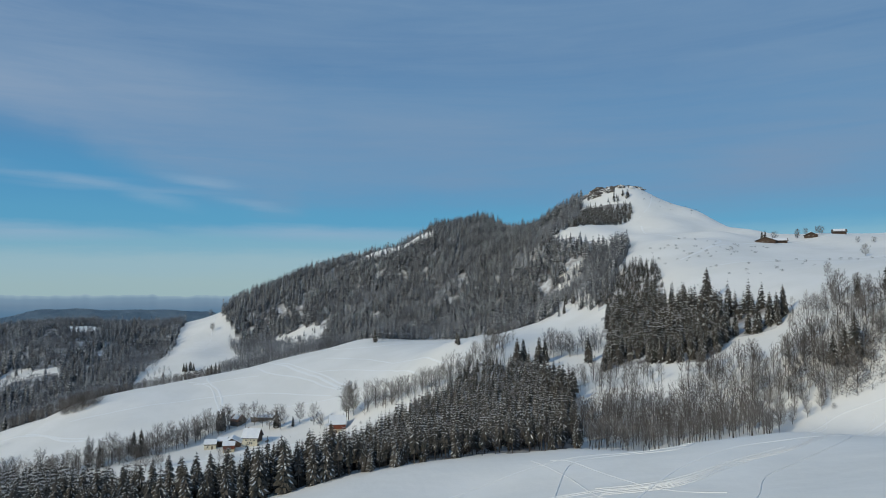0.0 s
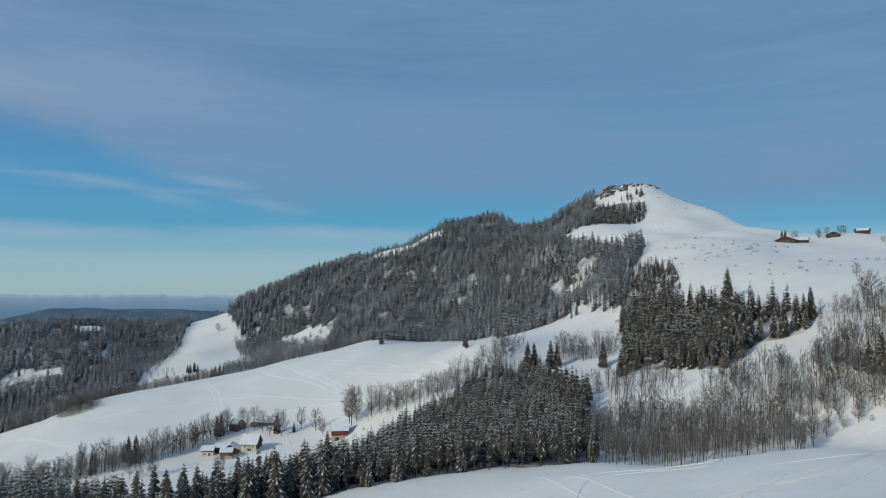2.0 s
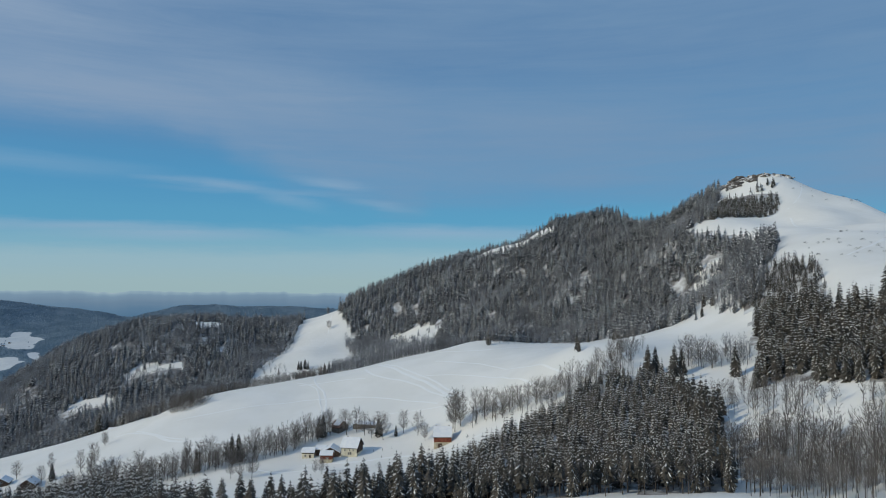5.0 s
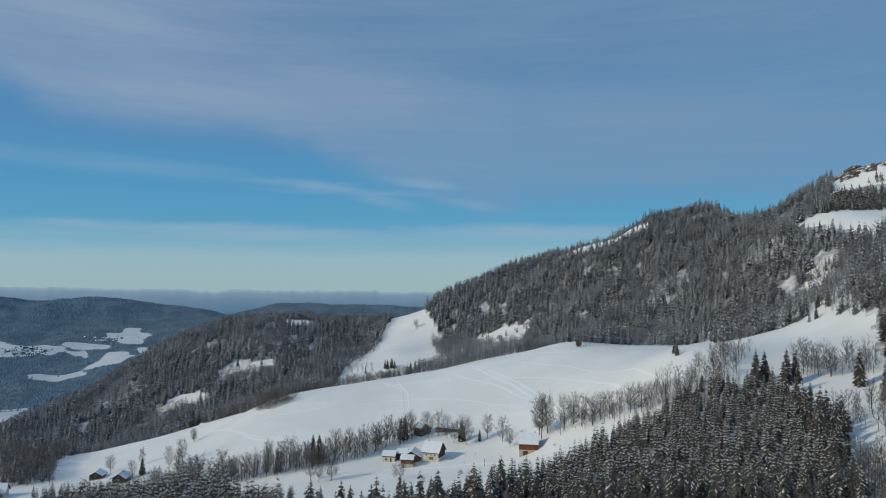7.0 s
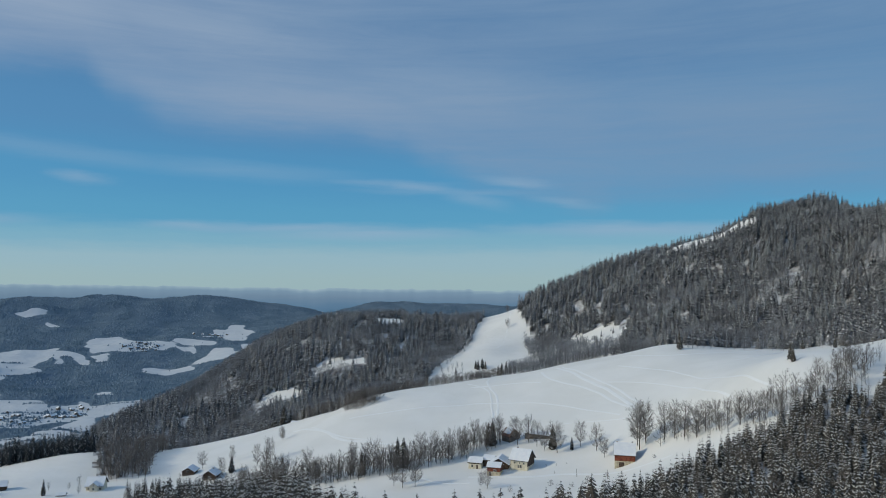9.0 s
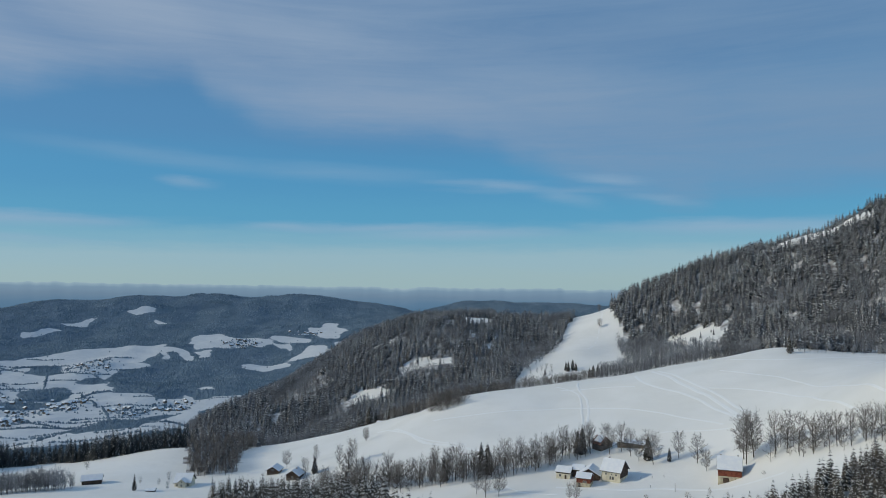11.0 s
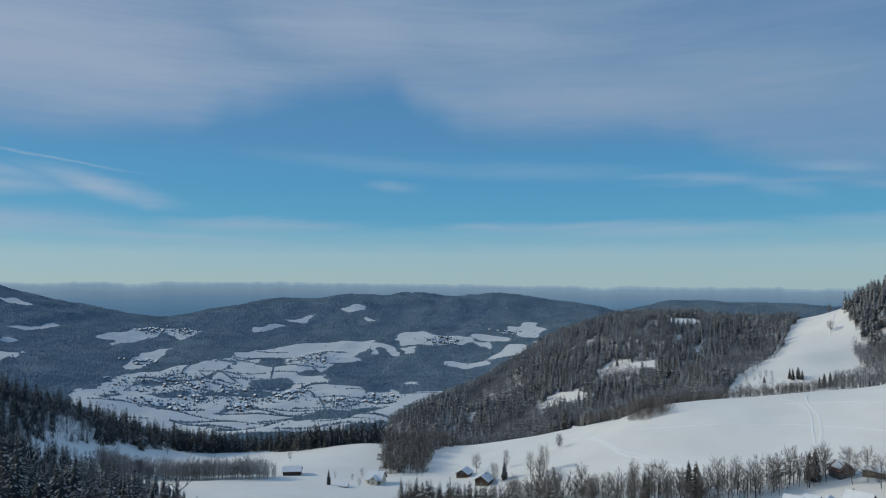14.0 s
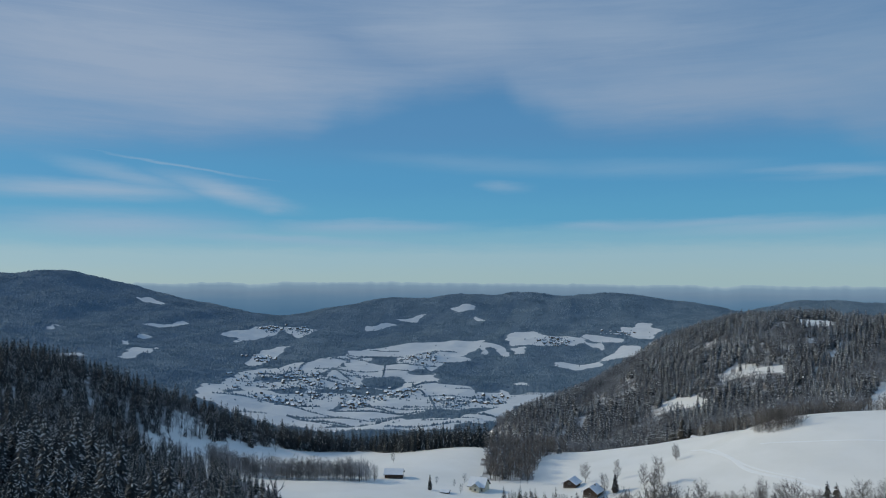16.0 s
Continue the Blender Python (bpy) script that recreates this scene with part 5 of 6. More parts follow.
row([(150, 282), (170, 290), (200, 310), (206, 342)], 6, 6, BARE + BUSHES, (0.6, 1.0), "bare trees on the bank")

# woods round the hollow: the near edge as single trees
SNOWY_SPRUCE = [spruce_crown(rng, 1.0, 16, 8, 0.5, 0.19).arrays() for _ in range(4)]
left = without(scatter(LEFT_WOOD, 6.8, 14), HOLLOW_GAP, MEADOW_ARM)
low = (left[:, 0] < -300) & (left[:, 0] > -440) & (left[:, 1] > 205)
close = (left[:, 0] > -300) & (left[:, 1] > 140) & (left[:, 1] < 275)
mid = (left[:, 0] > -420) & ~close
leafless = np.random.RandomState(31).uniform(size=len(left)) < 0.12
plant("hollow_spruce_wood", MID_SPRUCE, left[~close & ~mid & ~low & ~leafless], (13, 20), 15, [NEEDLES_SHADED, TREE_SNOW], "snow-laden spruce wood around the hollow", "wood")
# kept low so that the camera's view of the meadow stays open
plant("hollow_low_spruces", SNOWY_SPRUCE, left[low & ~close & ~leafless], (8, 12), 96, [NEEDLES_SHADED, TREE_SNOW], "low snow-laden spruces beside the meadow", "wood")
plant("hollow_near_spruces", SNOWY_SPRUCE, left[mid & ~low & ~leafless & (np.arange(len(left)) % 3 > 0)], (14, 27), 35, [NEEDLES_SHADED, TREE_SNOW], "snow-laden spruces above the hollow", "wood")
plant("hollow_bare_wood", FAR_BARE, left[~close & leafless], (9, 14), 24, [COLD_BARK, TWIGS_FROST], "frosted bare trees among the spruces", "wood")
for k, (x, y) in enumerate(left[close][:130]):
    stand(rng.choice(FROSTED if leafless[close][k] else SHADED_SPRUCES), x, y, rng.uniform(0.85, 1.6), group="snow-laden trees above the hollow")
plant("gully_spruces", MID_SPRUCE, scatter(YOUNG_SPRUCES, 4.6, 25), (10, 14), 26, [NEEDLES, TREE_SNOW], "dense young spruces below the cabins", "wood")

sparse = scatter(HOLLOW_GAP, 6.0, 48)
plant("hollow_slope_spruces", MID_SPRUCE, scatter(HOLLOW_GAP, 13, 97), (7, 13), 98, [NEEDLES_SHADED, TREE_SNOW], "dark spruces scattered over a snowy slope", "wood")
plant("hollow_slope_trees", FAR_BARE, sparse, (6, 11), 49, [COLD_BARK, TWIGS_FROST], "sparse frosted saplings on a snowy slope", "wood")
field_edge = scatter([(-476, 650), (-420, 655), (-390, 645), (-345, 600), (-300, 580), (-262, 560), (-268, 572), (-310, 600), (-360, 640), (-405, 672), (-470, 672)], 4.5, 50)
plant("field_edge_wood", FAR_BARE, field_edge, (6, 11), 51, [BARK, TWIGS], "brown leafless trees along the field's edge", "wood")
foot = scatter([(-60, 652), (-13, 684), (40, 655), (70, 596), (60, 590), (36, 640), (-10, 668), (-58, 640)], 5, 52)
plant("field_head_saplings", FAR_BARE, foot, (5, 9), 53, [COLD_BARK, TWIGS_FROST], "bare saplings at the head of the field", "wood")

row_xy = scatter([(-600, 400), (-560, 330), (-535, 335), (-560, 395), (-520, 440), (-470, 484), (-478, 500), (-530, 462)], 4.8, 70)
plant("meadow_spruce_row", MID_SPRUCE, row_xy, (17, 22), 71, [NEEDLES_SHADED, TREE_SNOW], "tall dark spruces along the back of the meadow", "wood")
gully_xy = np.concatenate([scatter([(-255, 826), (-215, 850), (-170, 862), (-150, 880), (-200, 905), (-240, 885), (-270, 860)], 4.6, 72), scatter([(-345, 795), (-300, 800), (-255, 826), (-270, 850), (-300, 835), (-345, 825)], 9.0, 74)])
plant("gully_shrubs", FAR_BARE, gully_xy, (6, 11), 73, [COLD_BARK, TWIGS_FROST], "frosted shrubs in the dip behind the field", "shrubs")

plant("meadow_tree_row", HEDGE_BARE, scatter([(-535, 292), (-500, 286), (-462, 312), (-440, 330), (-424, 352), (-420, 364), (-432, 366), (-462, 338), (-505, 306), (-535, 304)], 3.0, 75), (9, 15), 76, [COLD_BARK, TWIGS_FROST], "frosted leafless trees in a row across the meadow", "hedge", clear=False)

# the belt of shrubs behind the crest of the field
def strip(line, near, far):
    """The outline of a belt that runs along a line, from near to far metres on its north side."""
    p = np.array(line, float)
    way = np.gradient(p, axis=0)
    way /= np.linalg.norm(way, axis=1)[:, None]
    side = np.stack([-way[:, 1], way[:, 0]], -1)
    return [tuple(q) for q in p + side * near] + [tuple(q) for q in (p + side * far)[::-1]]


CREST = [(-300, 572), (-283, 578), (-258, 602), (-225, 624), (-195, 642), (-160, 657), (-120, 670), (-85, 674)]
plant("crest_shrubs", FAR_BARE, scatter(strip(CREST[:5], 5, 24), 3.0, 85), (5, 8.5), 86, [BARK, TWIGS], "brown leafless shrubs behind the crest of the field", "shrubs")
plant("crest_frosted_shrubs", FAR_BARE, scatter(strip(CREST[4:], 5, 30), 3.3, 87), (6, 11), 88, [COLD_BARK, TWIGS_FROST], "frosted shrubs behind the crest of the field", "shrubs")
plant("crest_clump", SHRUBS, scatter([(-292, 548), (-270, 544), (-262, 552), (-268, 562), (-290, 566)], 2.8, 89), (6, 9), 90, [BARK, TWIGS], "clump of brown shrubs at the field's edge", "shrubs", clear=False)
plant("field_corner_spruces", NEAR_SPRUCE, scatter([(-328, 562), (-345, 556), (-372, 575), (-420, 620), (-440, 645), (-420, 660), (-380, 622), (-345, 592)], 5.0, 91), (9, 15), 92, [NEEDLES, TREE_SNOW], "dark spruces at the corner of the field", "wood")

# bushes scattered over the upper pasture
for x, y in np.concatenate([scatter([(150, 560), (205, 545), (300, 620), (210, 660), (165, 620)], 10, 27, 0.5), scatter([(250, 900), (330, 880), (330, 930), (262, 950)], 13, 28, 0.6),
                            scatter([(150, 480), (215, 450), (330, 520), (230, 530), (165, 520)], 13, 29, 0.5)])[:110]:
    bush = stand(rng.choice(BUSHES), x, y, rng.uniform(0.35, 0.8), sink=0.1, group="bushes on the upper pasture")
    bush.scale = (bush.scale.x * 1.9, bush.scale.y * 1.5, bush.scale.z * 0.8)
put_away(BANK_BARE + SPRUCES + SHADED_SPRUCES + DARK_SPRUCES + BARE + ROUND + FROSTED + FAR_ROUND + BUSHES)


# ---- buildings
def solid(bm, points, faces):
    vs = [bm.verts.new(p) for p in points]
    for f in faces:
        bm.faces.new([vs[i] for i in f])


def box(bm, x0, x1, y0, y1, z0, z1):
    p = [(x, y, z) for z in (z0, z1) for y in (y0, y1) for x in (x0, x1)]
    solid(bm, p, [(0, 2, 3, 1), (4, 5, 7, 6), (0, 1, 5, 4), (2, 6, 7, 3), (0, 4, 6, 2), (1, 3, 7, 5)])


def finish(name, bm, material, parent, label="", bevel=0.0):
    if bevel:
        bmesh.ops.bevel(bm, geom=bm.edges[:], offset=bevel, segments=1, affect="EDGES")
    bmesh.ops.recalc_face_normals(bm, faces=bm.faces)
    me = bpy.data.meshes.new(name)
    bm.to_mesh(me)
    bm.free()
    me.materials.append(material)
    return part(name, me, parent, label)


def prism(bm, profile, a, b, along):
    """A profile of (across, height) pushed from a to b along x or y."""
    n = len(profile)
    p = [((u, c, h) if along == "x" else (c, u, h)) for u in (a, b) for c, h in profile]
    solid(bm, p, [tuple(range(n)), tuple(range(2 * n - 1, n - 1, -1))] + [(k, k + n, (k + 1) % n + n, (k + 1) % n) for k in range(n)])


def gable_house(name, label, x, y, turn, w, d, base, wall, rise, along, base_mat, wall_mat, windows=(), door=None, chimneys=(), over=0.5, snow=0.35, roof_mat=None, category="house", z_off=0.0, bare=0.0, boarded=None):
    """A house with a masonry base, an upper wall with gables, a saddle roof along x or y and snow on it. Its front is at -y."""
    thing = tagged(new(name), label, category)
    z = min(float(ground_z(x + a, y + b)) for a in (-3, 3) for b in (-3, 3)) + 0.25 + z_off
    thing.matrix_world = pose(x, y, z, 0, 0, turn)
    hw, hd = w / 2, d / 2
    bm = bmesh.new()
    box(bm, -hw, hw, -hd, hd, -2.0, base)
    finish("base_wall", bm, base_mat, thing)
    half = hd if along == "x" else hw
    long = hw if along == "x" else hd
    bm = bmesh.new()
    prism(bm, [(-half + 0.03, base), (half - 0.03, base), (half - 0.03, wall), (0, wall + rise), (-half + 0.03, wall)], -long + 0.03, long - 0.03, along)
    finish("upper_wall", bm, wall_mat, thing)
    # a dark panel covers the gable end on the positive side
    if boarded:
        bm = bmesh.new()
        prism(bm, [(-half - 0.02, base - 1.2), (half + 0.02, base - 1.2), (half + 0.02, wall), (0, wall + rise), (-half - 0.02, wall)], long + 0.004, long + 0.10, along)
        finish("gable_boards", bm, boarded, thing, "dark panel over the gable end")
    slope = rise / half
    e, t = half + over, 0.18
    for low, high, nm, mat_, inset in ((0.02, t, "roof", roof_mat or ROOF, 0.0), (t + 0.004, t + snow, "roof_snow", ROOF_SNOW, 0.06 + bare)):
        bm = bmesh.new()
        k = e - inset
        prof = [(-k, wall - slope * (k - half) + low), (0, wall + rise + low), (k, wall - slope * (k - half) + low), (k, wall - slope * (k - half) + high), (0, wall + rise + high), (-k, wall - slope * (k - half) + high)]
        prism(bm, prof, -long - over + inset, long + over - inset, along)
        finish(nm, bm, mat_, thing, "thick snow on the roof" if nm == "roof_snow" else "", 0.0)
    for side, u, zz, ww, hh in windows:
        off = hd + 0.02 if side in "fb" else hw + 0.02
        sign = -1 if side in "fl" else 1
        win = part("window", None, thing)
        win.empty_display_size = 0.2

        def slab(bm, a, b, lo, hi, out0, out1):
            if side in "fb":
                box(bm, a, b, *sorted((sign * (off + out0), sign * (off + out1))), lo, hi)
            else:
                box(bm, *sorted((sign * (off + out0), sign * (off + out1))), a, b, lo, hi)
        bm = bmesh.new()
        slab(bm, u - ww / 2, u + ww / 2, zz, zz + hh, 0.0, 0.03)
        finish("pane", bm, GLASS, win)
        bm = bmesh.new()
        for a, b, lo, hi in ((u - ww / 2 - 0.1, u - ww / 2, zz - 0.1, zz + hh + 0.1), (u + ww / 2, u + ww / 2 + 0.1, zz - 0.1, zz + hh + 0.1), (u - ww / 2, u + ww / 2, zz + hh, zz + hh + 0.1), (u - ww / 2, u + ww / 2, zz - 0.1, zz), (u - 0.04, u + 0.04, zz, zz + hh)):
            slab(bm, a, b, lo, hi, 0.0, 0.06)
        finish("frame", bm, FRAME, win)
    if door:
        u, ww, hh = door
        bm = bmesh.new()
        box(bm, u - ww / 2, u + ww / 2, -hd - 0.08, -hd - 0.02, 0.0, hh)
        finish("door", bm, DARK_BOARDS, thing, "dark wooden door")
    for u, v in chimneys:
        top = wall + rise * (1 - abs(v if along == "x" else u) / half) + 1.3
        bm = bmesh.new()
        box(bm, u - 0.35, u + 0.35, v - 0.35, v + 0.35, wall, top)
        ch = finish("chimney", bm, BRICK, thing)
        bm = bmesh.new()
        box(bm, u - 0.42, u + 0.42, v - 0.42, v + 0.42, top + 0.004, top + 0.25)
        finish("chimney_cap", bm, ROOF_SNOW, ch)
    return thing


gable_house("barn", "red-boarded barn on a rendered stone base, snow on its roof", -65, 447, 10, 9.6, 10, 3.0, 6.0, 4.4, "x", STONE, RED_BOARDS, [("f", 2.6, 1.2, 0.8, 0.9)], (-1.5, 2.4, 2.4), [(-3.6, 0.4), (3.6, 0.4)], category="barn", boarded=DARK_BOARDS)
gable_house("farmhouse", "cream plastered farmhouse with a snow-covered roof", -117, 447, -4, 9.2, 9.5, 3.2, 5.2, 4.2, "x", PLASTER, PLASTER, [("f", -0.2, 1.0, 0.8, 1.5), ("f", 1.0, 1.0, 0.8, 1.5), ("f", -2.4, 3.0, 0.7, 0.7), ("f", 2.6, 3.0, 0.7, 0.7), ("f", 0.4, 3.1, 0.6, 0.6)], None, [(-2.6, 0.3)], over=0.8, boarded=DARK_BOARDS)
gable_house("chalet", "red-brown boarded chalet on a pale stone base under snow", -128, 436, 8, 6.6, 6, 2.0, 4.3, 1.6, "x", STONE, RED_BOARDS, [("f", 0.2, 2.2, 0.6, 0.9), ("f", 1.2, 2.2, 0.6, 0.9)], (-1.8, 1.0, 1.9))
gable_house("barn", "broad dark-boarded barn with its gable to the yard", -129, 447, 10, 9.5, 9, 1.2, 3.0, 2.6, "y", DARK_BOARDS, DARK_BOARDS, (), (1.5, 2.6, 2.5), over=0.9, category="barn")
gable_house("house", "low cream house with a snow-covered roof", -142, 446, 6, 7.0, 6, 2.4, 3.2, 1.9, "x", PLASTER, DARK_BOARDS, [("f", -1.5, 0.9, 0.8, 1.0)], (1.2, 0.9, 1.9))
gable_house("shed", "low snow-covered shed between the houses", -136, 450, 8, 5.5, 6, 2.2, 3.4, 1.6, "x", DARK_BOARDS, DARK_BOARDS, category="shed")
gable_house("ruin", "old farmhouse with a red tiled gable and rough stone walls", -137, 487, 60, 8, 7, 2.6, 3.4, 3.4, "y", GREY_BOARDS, DARK_BOARDS, roof_mat=TILE, bare=1.2, snow=0.3)
gable_house("shed", "long tumbledown stone shed among the trees", -121, 489, -8, 15, 5, 2.4, 2.8, 1.2, "x", GREY_BOARDS, GREY_BOARDS, category="shed", snow=0.2)
# farms on the upper pasture
gable_house("alpine_farm", "long dark-boarded mountain farm with a low snowy roof", 299, 664, -35, 17, 12, 1.2, 2.0, 3.4, "y", DARK_BOARDS, DARK_BOARDS, [("f", -2, 0.6, 0.9, 0.8), ("f", 2, 0.6, 0.9, 0.8)], over=1.0, bare=2.4)
gable_house("alpine_barn", "low dark barn beside the mountain farm", 315, 672, -20, 12, 9, 1.0, 1.8, 2.4, "x", DARK_BOARDS, DARK_BOARDS, over=0.8, bare=0.8, category="barn")
gable_house("alpine_chalet", "dark brown mountain chalet with a broad gable", 351, 686, -22, 11, 9, 0.9, 2.6, 2.6, "y", DARK_BOARDS, DARK_BOARDS, [("f", -2, 1.3, 0.8, 0.8), ("f", 2, 1.3, 0.8, 0.8)], over=0.9, bare=1.8)
gable_house("alpine_chalet", "dark-boarded chalet under its snowy roof on the ridge", 386, 700, -25, 12, 8, 0.6, 2.2, 2.4, "x", DARK_BOARDS, DARK_BOARDS, over=0.8, bare=1.6)
# houses of the hollow
gable_house("hay_barn", "long dark hay barn with a wide snowy roof on posts", -427, 379, 52, 11, 7, 0.8, 3.0, 2.2, "x", DARK_BOARDS, DARK_BOARDS, (), (1.0, 2.2, 2.2), category="barn", over=0.7)
gable_house("house", "pale yellow house with a big snow-laden roof", -374, 406, 32, 9.5, 9, 2.6, 3.4, 3.8, "x", PLASTER, PLASTER, [("f", -3.2, 0.9, 0.8, 1.1), ("f", 3.4, 0.9, 0.8, 1.1)], None, [(1.2, 0.6)], over=0.8)
gable_house("porch", "small gabled porch of the yellow house under snow", -370.5, 401.5, 32, 4.6, 4.2, 2.6, 3.2, 1.9, "y", PLASTER, PLASTER, [("f", 0, 1.0, 0.9, 1.1), ("f", 0, 3.2, 0.6, 0.6)], category="porch", z_off=0.0)
gable_house("cabin", "brown boarded cabin with snow on its roof", -344, 452, 25, 7.5, 8, 1.0, 3.0, 2.2, "y", GREY_BOARDS, DARK_BOARDS, [("f", 0, 2.6, 1.4, 0.9)], over=0.9, category="cabin")
gable_house("cabin", "brown boarded cabin with a chimney and thick roof snow", -318, 443, 20, 8, 8.5, 1.0, 3.0, 2.6, "y", GREY_BOARDS, DARK_BOARDS, [("f", 0, 1.2, 1.0, 1.0)], None, [(0.6, 1.0)], over=0.9, category="cabin")
gable_house("hut", "small open hut with a snowy roof at the wood's edge", -385, 622, 10, 5, 4, 0.6, 2.0, 1.0, "x", DARK_BOARDS, DARK_BOARDS, category="hut")
gable_house("shelter", "low shelter almost buried in snow", -374, 382, 40, 4.5, 3.5, 0.3, 0.9, 0.8, "x", DARK_BOARDS, DARK_BOARDS, category="shelter")


def pole(x, y, h, label, category="post"):
    thing = tagged(new("post"), label, category)
    s = Soup()
    s.stick((0, 0, -0.4), (0, 0, h), 0.11, 0.08, 0, 6)
    part("shaft", mesh_of("post_shaft", s.v, s.f, [WOOD_POST]), thing)
    s = Soup()
    s.stick((0, 0, h + 0.01), (0, 0, h + 0.14), 0.13, 0.05, 0, 6)
    part("snow_cap", mesh_of("post_cap", s.v, s.f, [ROOF_SNOW]), thing)
    thing.matrix_world = pose(x, y, float(ground_z(x, y)))
    return thing


for x, y, h in ((-86, 436, 4.0), (-69, 425, 4.0), (-95, 452, 1.3), (-100, 450, 1.3), (-105, 449, 1.3), (-98, 440, 1.4)):
    pole(x, y, h, "wooden post beside the snowy lane")

# ---- villages of the far valley
village = gable_house("village_house", "small far village house with a snowy roof", -2300, 1250, 0, 11, 9, 3.0, 4.5, 3.4, "x", GREY_BOARDS, GREY_BOARDS, over=0.8, snow=0.6)
vr = random.Random(41)
placed = 0
while placed < 300:
    cx, cy, r = vr.choice(VILLAGES)
    x, y = vr.gauss(cx, r * 0.6), vr.gauss(cy, r * 0.6)
    c = copy_thing(village, pose(x, y, float(ground_z(x, y)) + 0.3, 0, 0, vr.uniform(0, 180)))
    c["group"] = "houses of the far villages"
    size = vr.uniform(0.75, 1.15)
    c.scale = (size, size, size)
    placed += 1
put_away([village])


# ---- rocks of the summit
def rock(seed):
    r = np.random.RandomState(seed)
    bm = bmesh.new()
    bmesh.ops.create_icosphere(bm, subdivisions=2, radius=1)
    for v in bm.verts:
        c = v.co
        k = 1 + 0.25 * math.sin(3 * c.x + seed) * math.cos(4 * c.y + seed * 2) + 0.18 * r.uniform(-1, 1)
        v.co = Vector((c.x * k * 1.3, c.y * k, max(c.z, -0.4) * k * 0.8))
    me = bpy.data.meshes.new("rock")
    bm.to_mesh(me)
    bm.free()
    me.materials.append(ROCK)
    return me


ROCKS = [rock(k) for k in range(4)]
rr = random.Random(5)
for k in range(64):
    a = rr.uniform(0, 6.28)
    x, y = 224 + 40 * math.cos(a) * rr.uniform(0.3, 1.05), 954 + 24 * math.sin(a) * rr.uniform(0.4, 1.0)
    ob = tagged(new("rock", ROCKS[k % 4]), "grey rock outcrop half buried in summit snow", "rock", group="rocks of the summit")
    ob.matrix_world = pose(x, y, float(ground_z(x, y)) - 0.4, 0, 0, rr.uniform(0, 360)) @ Matrix.Diagonal((*[rr.uniform(1.6, 4.2)] * 2, rr.uniform(1.6, 3.8), 1))


# ---- ski tracks and the lane, trodden into the snow
def trail(points, wide, label, name="ski_track", rut=True, step=1.5):
    """A shallow trench with raised rims that follows the ground along a smooth line."""
    p = np.array(points, float)
    line = []
    for k in range(len(p) - 1):
        a, b, c, d = p[max(k - 1, 0)], p[k], p[k + 1], p[min(k + 2, len(p) - 1)]
        n = max(2, int(np.linalg.norm(c - b) / step))
        for u in np.linspace(0, 1, n, endpoint=False):
            line.append(0.5 * (2 * b + (c - a) * u + (2 * a - 5 * b + 4 * c - d) * u * u + (3 * b - a - 3 * c + d) * u ** 3))
    line.append(p[-1])
    line = np.array(line)
    way = np.gradient(line, axis=0)
    way /= np.linalg.norm(way, axis=1)[:, None] + 1e-9
    side = np.stack([-way[:, 1], way[:, 0]], -1)
    wob = 0.25 * wide * np.sin(np.arange(len(line)) * 0.37 + len(line))
    prof = [(-1.0, -0.04), (-0.7, 0.14), (-0.35, 0.03), (0, 0.10), (0.35, 0.03), (0.7, 0.14), (1.0, -0.04)] if rut else [(-1.0, -0.04), (-0.5, 0.06), (0.5, 0.06), (1.0, -0.04)]
    rows = []
    for u, h in prof:
        q = line + side * (u * wide / 2 + wob * 0.3)[:, None]
        rows.append(np.stack([q[:, 0], q[:, 1], ground_z(q[:, 0], q[:, 1]) + h + 0.05], -1))
    v = np.stack(rows, 1).reshape(-1, 3)
    n, m = len(line), len(prof)
    i, j = np.meshgrid(np.arange(n - 1), np.arange(m - 1), indexing="ij")
    f = np.stack([i * m + j, (i + 1) * m + j, (i + 1) * m + j + 1, i * m + j + 1], -1).reshape(-1, 4)
    return tagged(new(name, mesh_of(name, v, f, [PACKED], None, True)), label, "track", kind="structure")


FIELD_TRACK = "ski track across the snowy field"
trail([(-151, 636), (-117, 585), (-89, 546), (-70, 512)], 2.6, FIELD_TRACK)
trail([(-146, 634), (-113, 588), (-85, 548), (-66, 514)], 1.8, FIELD_TRACK)
trail([(-160, 626), (-145, 597), (-108, 561), (-71, 511)], 2.0, FIELD_TRACK)
trail([(-200, 618), (-194, 600), (-176, 570), (-160, 526), (-158, 500)], 1.6, FIELD_TRACK)
trail([(-210, 600), (-188, 585), (-170, 544), (-160, 520)], 1.2, FIELD_TRACK)
trail([(-204, 592), (-176, 597), (-150, 591)], 1.2, FIELD_TRACK)
trail([(-270, 527), (-200, 552), (-179, 556), (-134, 545), (-103, 525), (-78, 506)], 1.5, FIELD_TRACK)
trail([(-98, 606), (-57, 572), (-24, 507), (-2, 454), (13, 445)], 1.3, FIELD_TRACK)
trail([(-98, 571), (-57, 544), (-29, 487), (-15, 453)], 1.3, FIELD_TRACK)
trail([(-100, 636), (-62, 618), (-31, 634), (-4, 660)], 1.1, FIELD_TRACK)
trail([(-110, 505), (-94, 503), (-77, 500), (-71, 500)], 1.2, FIELD_TRACK)
trail([(8, 640), (-5, 600), (-20, 580)], 1.0, FIELD_TRACK)
trail([(-330, 545), (-300, 521), (-275, 507), (-258, 495), (-218, 483), (-202, 480)], 2.6, "trodden farm lane through the snow", "lane")
trail([(-300, 524), (-262, 500), (-222, 488)], 1.4, "trodden farm lane through the snow", "lane")
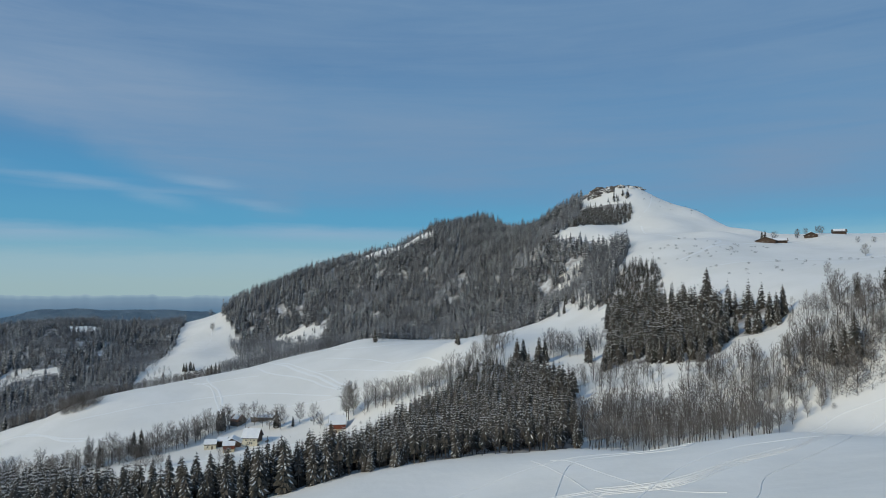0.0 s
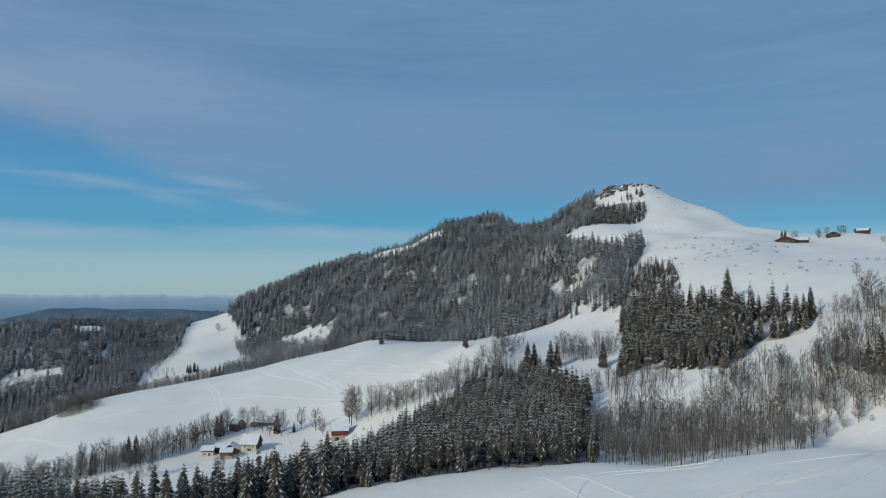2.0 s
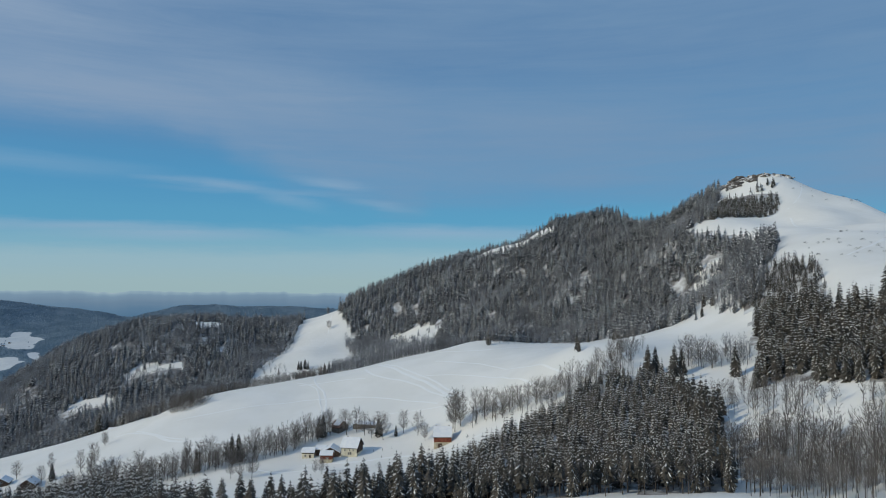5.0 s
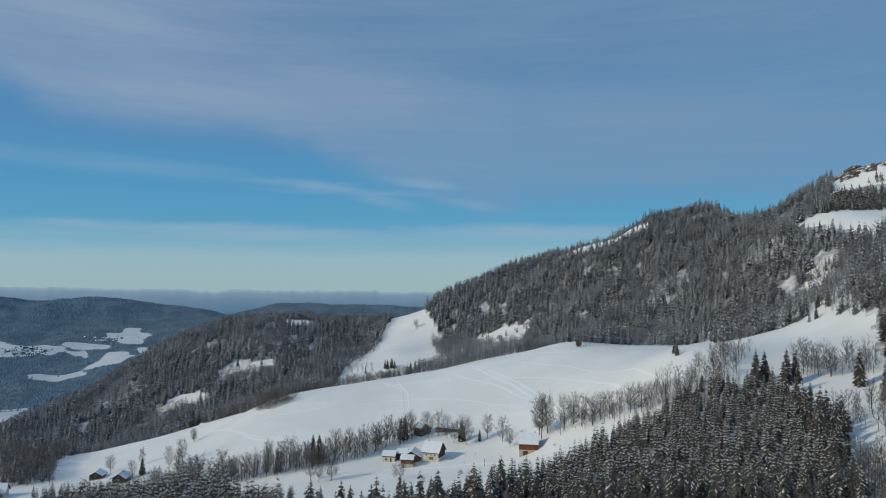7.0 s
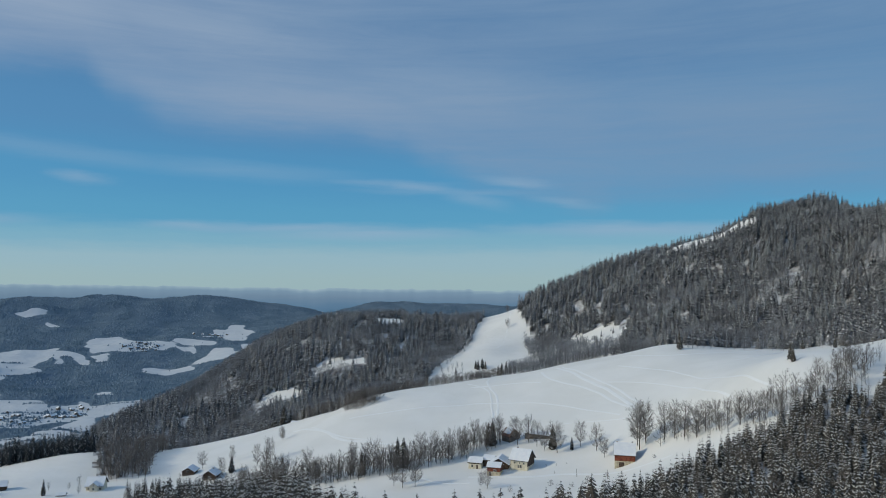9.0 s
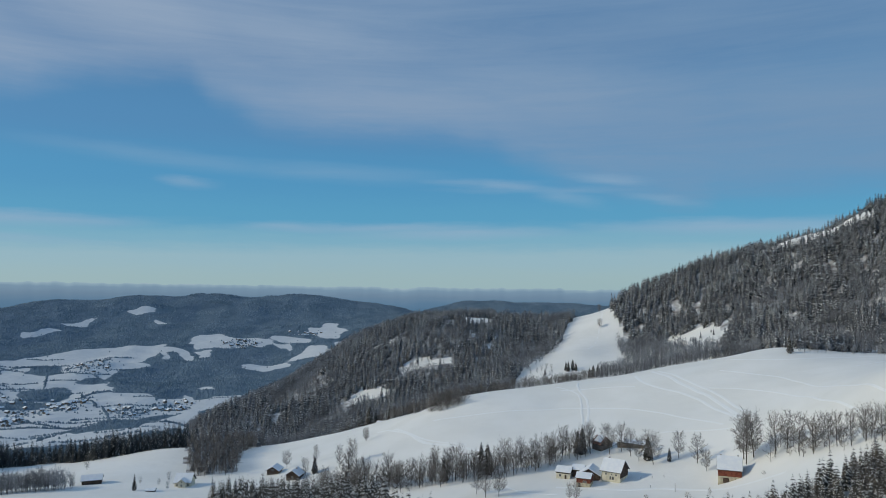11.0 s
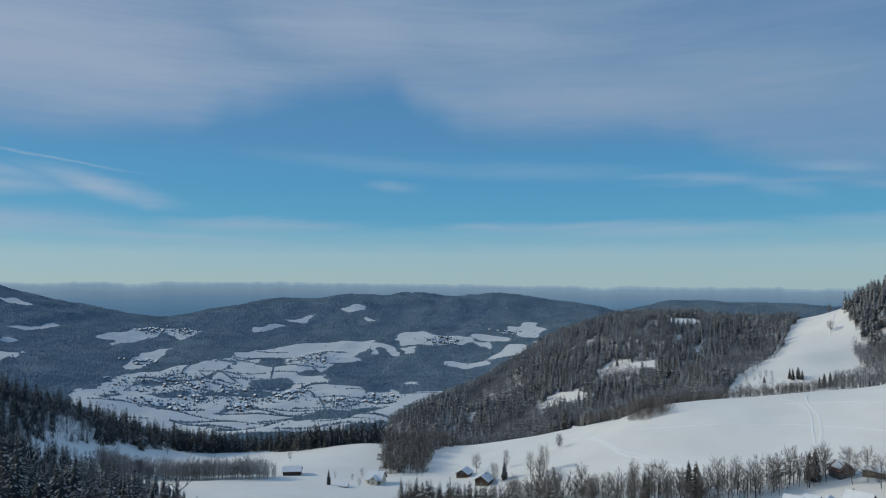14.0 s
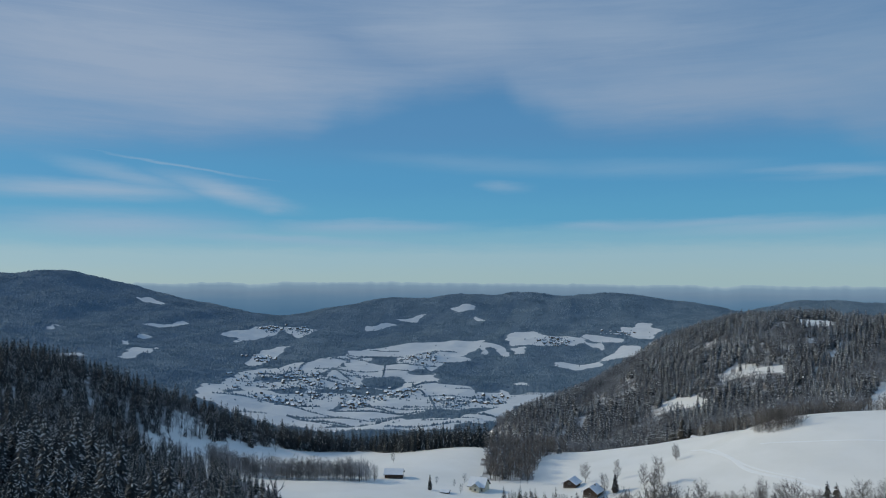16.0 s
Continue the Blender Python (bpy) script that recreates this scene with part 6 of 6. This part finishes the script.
trail([(-140, 430), (-110, 434), (-90, 440), (-60, 432), (-40, 425)], 2.2, "trodden farm lane through the snow", "lane")
trail([(-165, 425), (-150, 418), (-135, 420)], 1.2, FIELD_TRACK)
trail([(-340, 1080), (-322, 1000), (-318, 960)], 1.6, "track over the saddle meadow")
SLOPE_TRACK = "ski track down the near slope"
trail([(40, 172), (49, 184), (66, 207), (89, 223), (107, 224), (126, 227), (154, 255), (170, 266)], 0.8, SLOPE_TRACK)
trail([(30, 200), (41, 236), (59, 242), (75, 234), (84, 245), (82, 251)], 0.5, SLOPE_TRACK)
trail([(-12, 214), (18, 234), (45, 246), (66, 246), (80, 241)], 0.45, SLOPE_TRACK)
trail([(46, 184), (41, 192), (38, 222), (30, 250)], 0.45, SLOPE_TRACK)
trail([(36, 246), (42, 240), (50, 212), (58, 182), (66, 170)], 0.4, SLOPE_TRACK)
trail([(60, 150), (69, 161), (79, 179), (94, 191), (118, 213), (140, 249), (153, 261)], 0.4, SLOPE_TRACK)
trail([(132, 238), (146, 255), (160, 262), (175, 272)], 0.9, SLOPE_TRACK)
trail([(120, 256), (135, 268), (150, 276), (166, 272)], 0.5, SLOPE_TRACK)
trail([(128, 262), (140, 268), (146, 278)], 0.4, SLOPE_TRACK)
# a braid of crossing tracks
br = random.Random(19)
for k in range(9):
    d = br.uniform(-7, 7)
    line = [(25, 200 + d), (42, 198 + 0.8 * d), (61, 192 + d * br.uniform(0.3, 1)), (80, 201 + d * br.uniform(-0.5, 0.8)), (99, 208 + d * br.uniform(-0.6, 0.7)), (132, 238 + d * br.uniform(-0.8, 0.8)), (158, 264 + d)]
    trail(line[k % 2:7 - k % 3], br.uniform(0.25, 0.45), SLOPE_TRACK)
UPPER_TRACK = "track over the upper pasture"
trail([(185, 560), (220, 600), (250, 650), (240, 720), (225, 780), (232, 840)], 2.0, UPPER_TRACK)
trail([(220, 600), (270, 640), (300, 655), (350, 676), (390, 690)], 2.0, UPPER_TRACK)
trail([(200, 520), (260, 530), (330, 545), (380, 560)], 1.6, UPPER_TRACK)
trail([(230, 860), (260, 900), (280, 960)], 1.2, UPPER_TRACK)
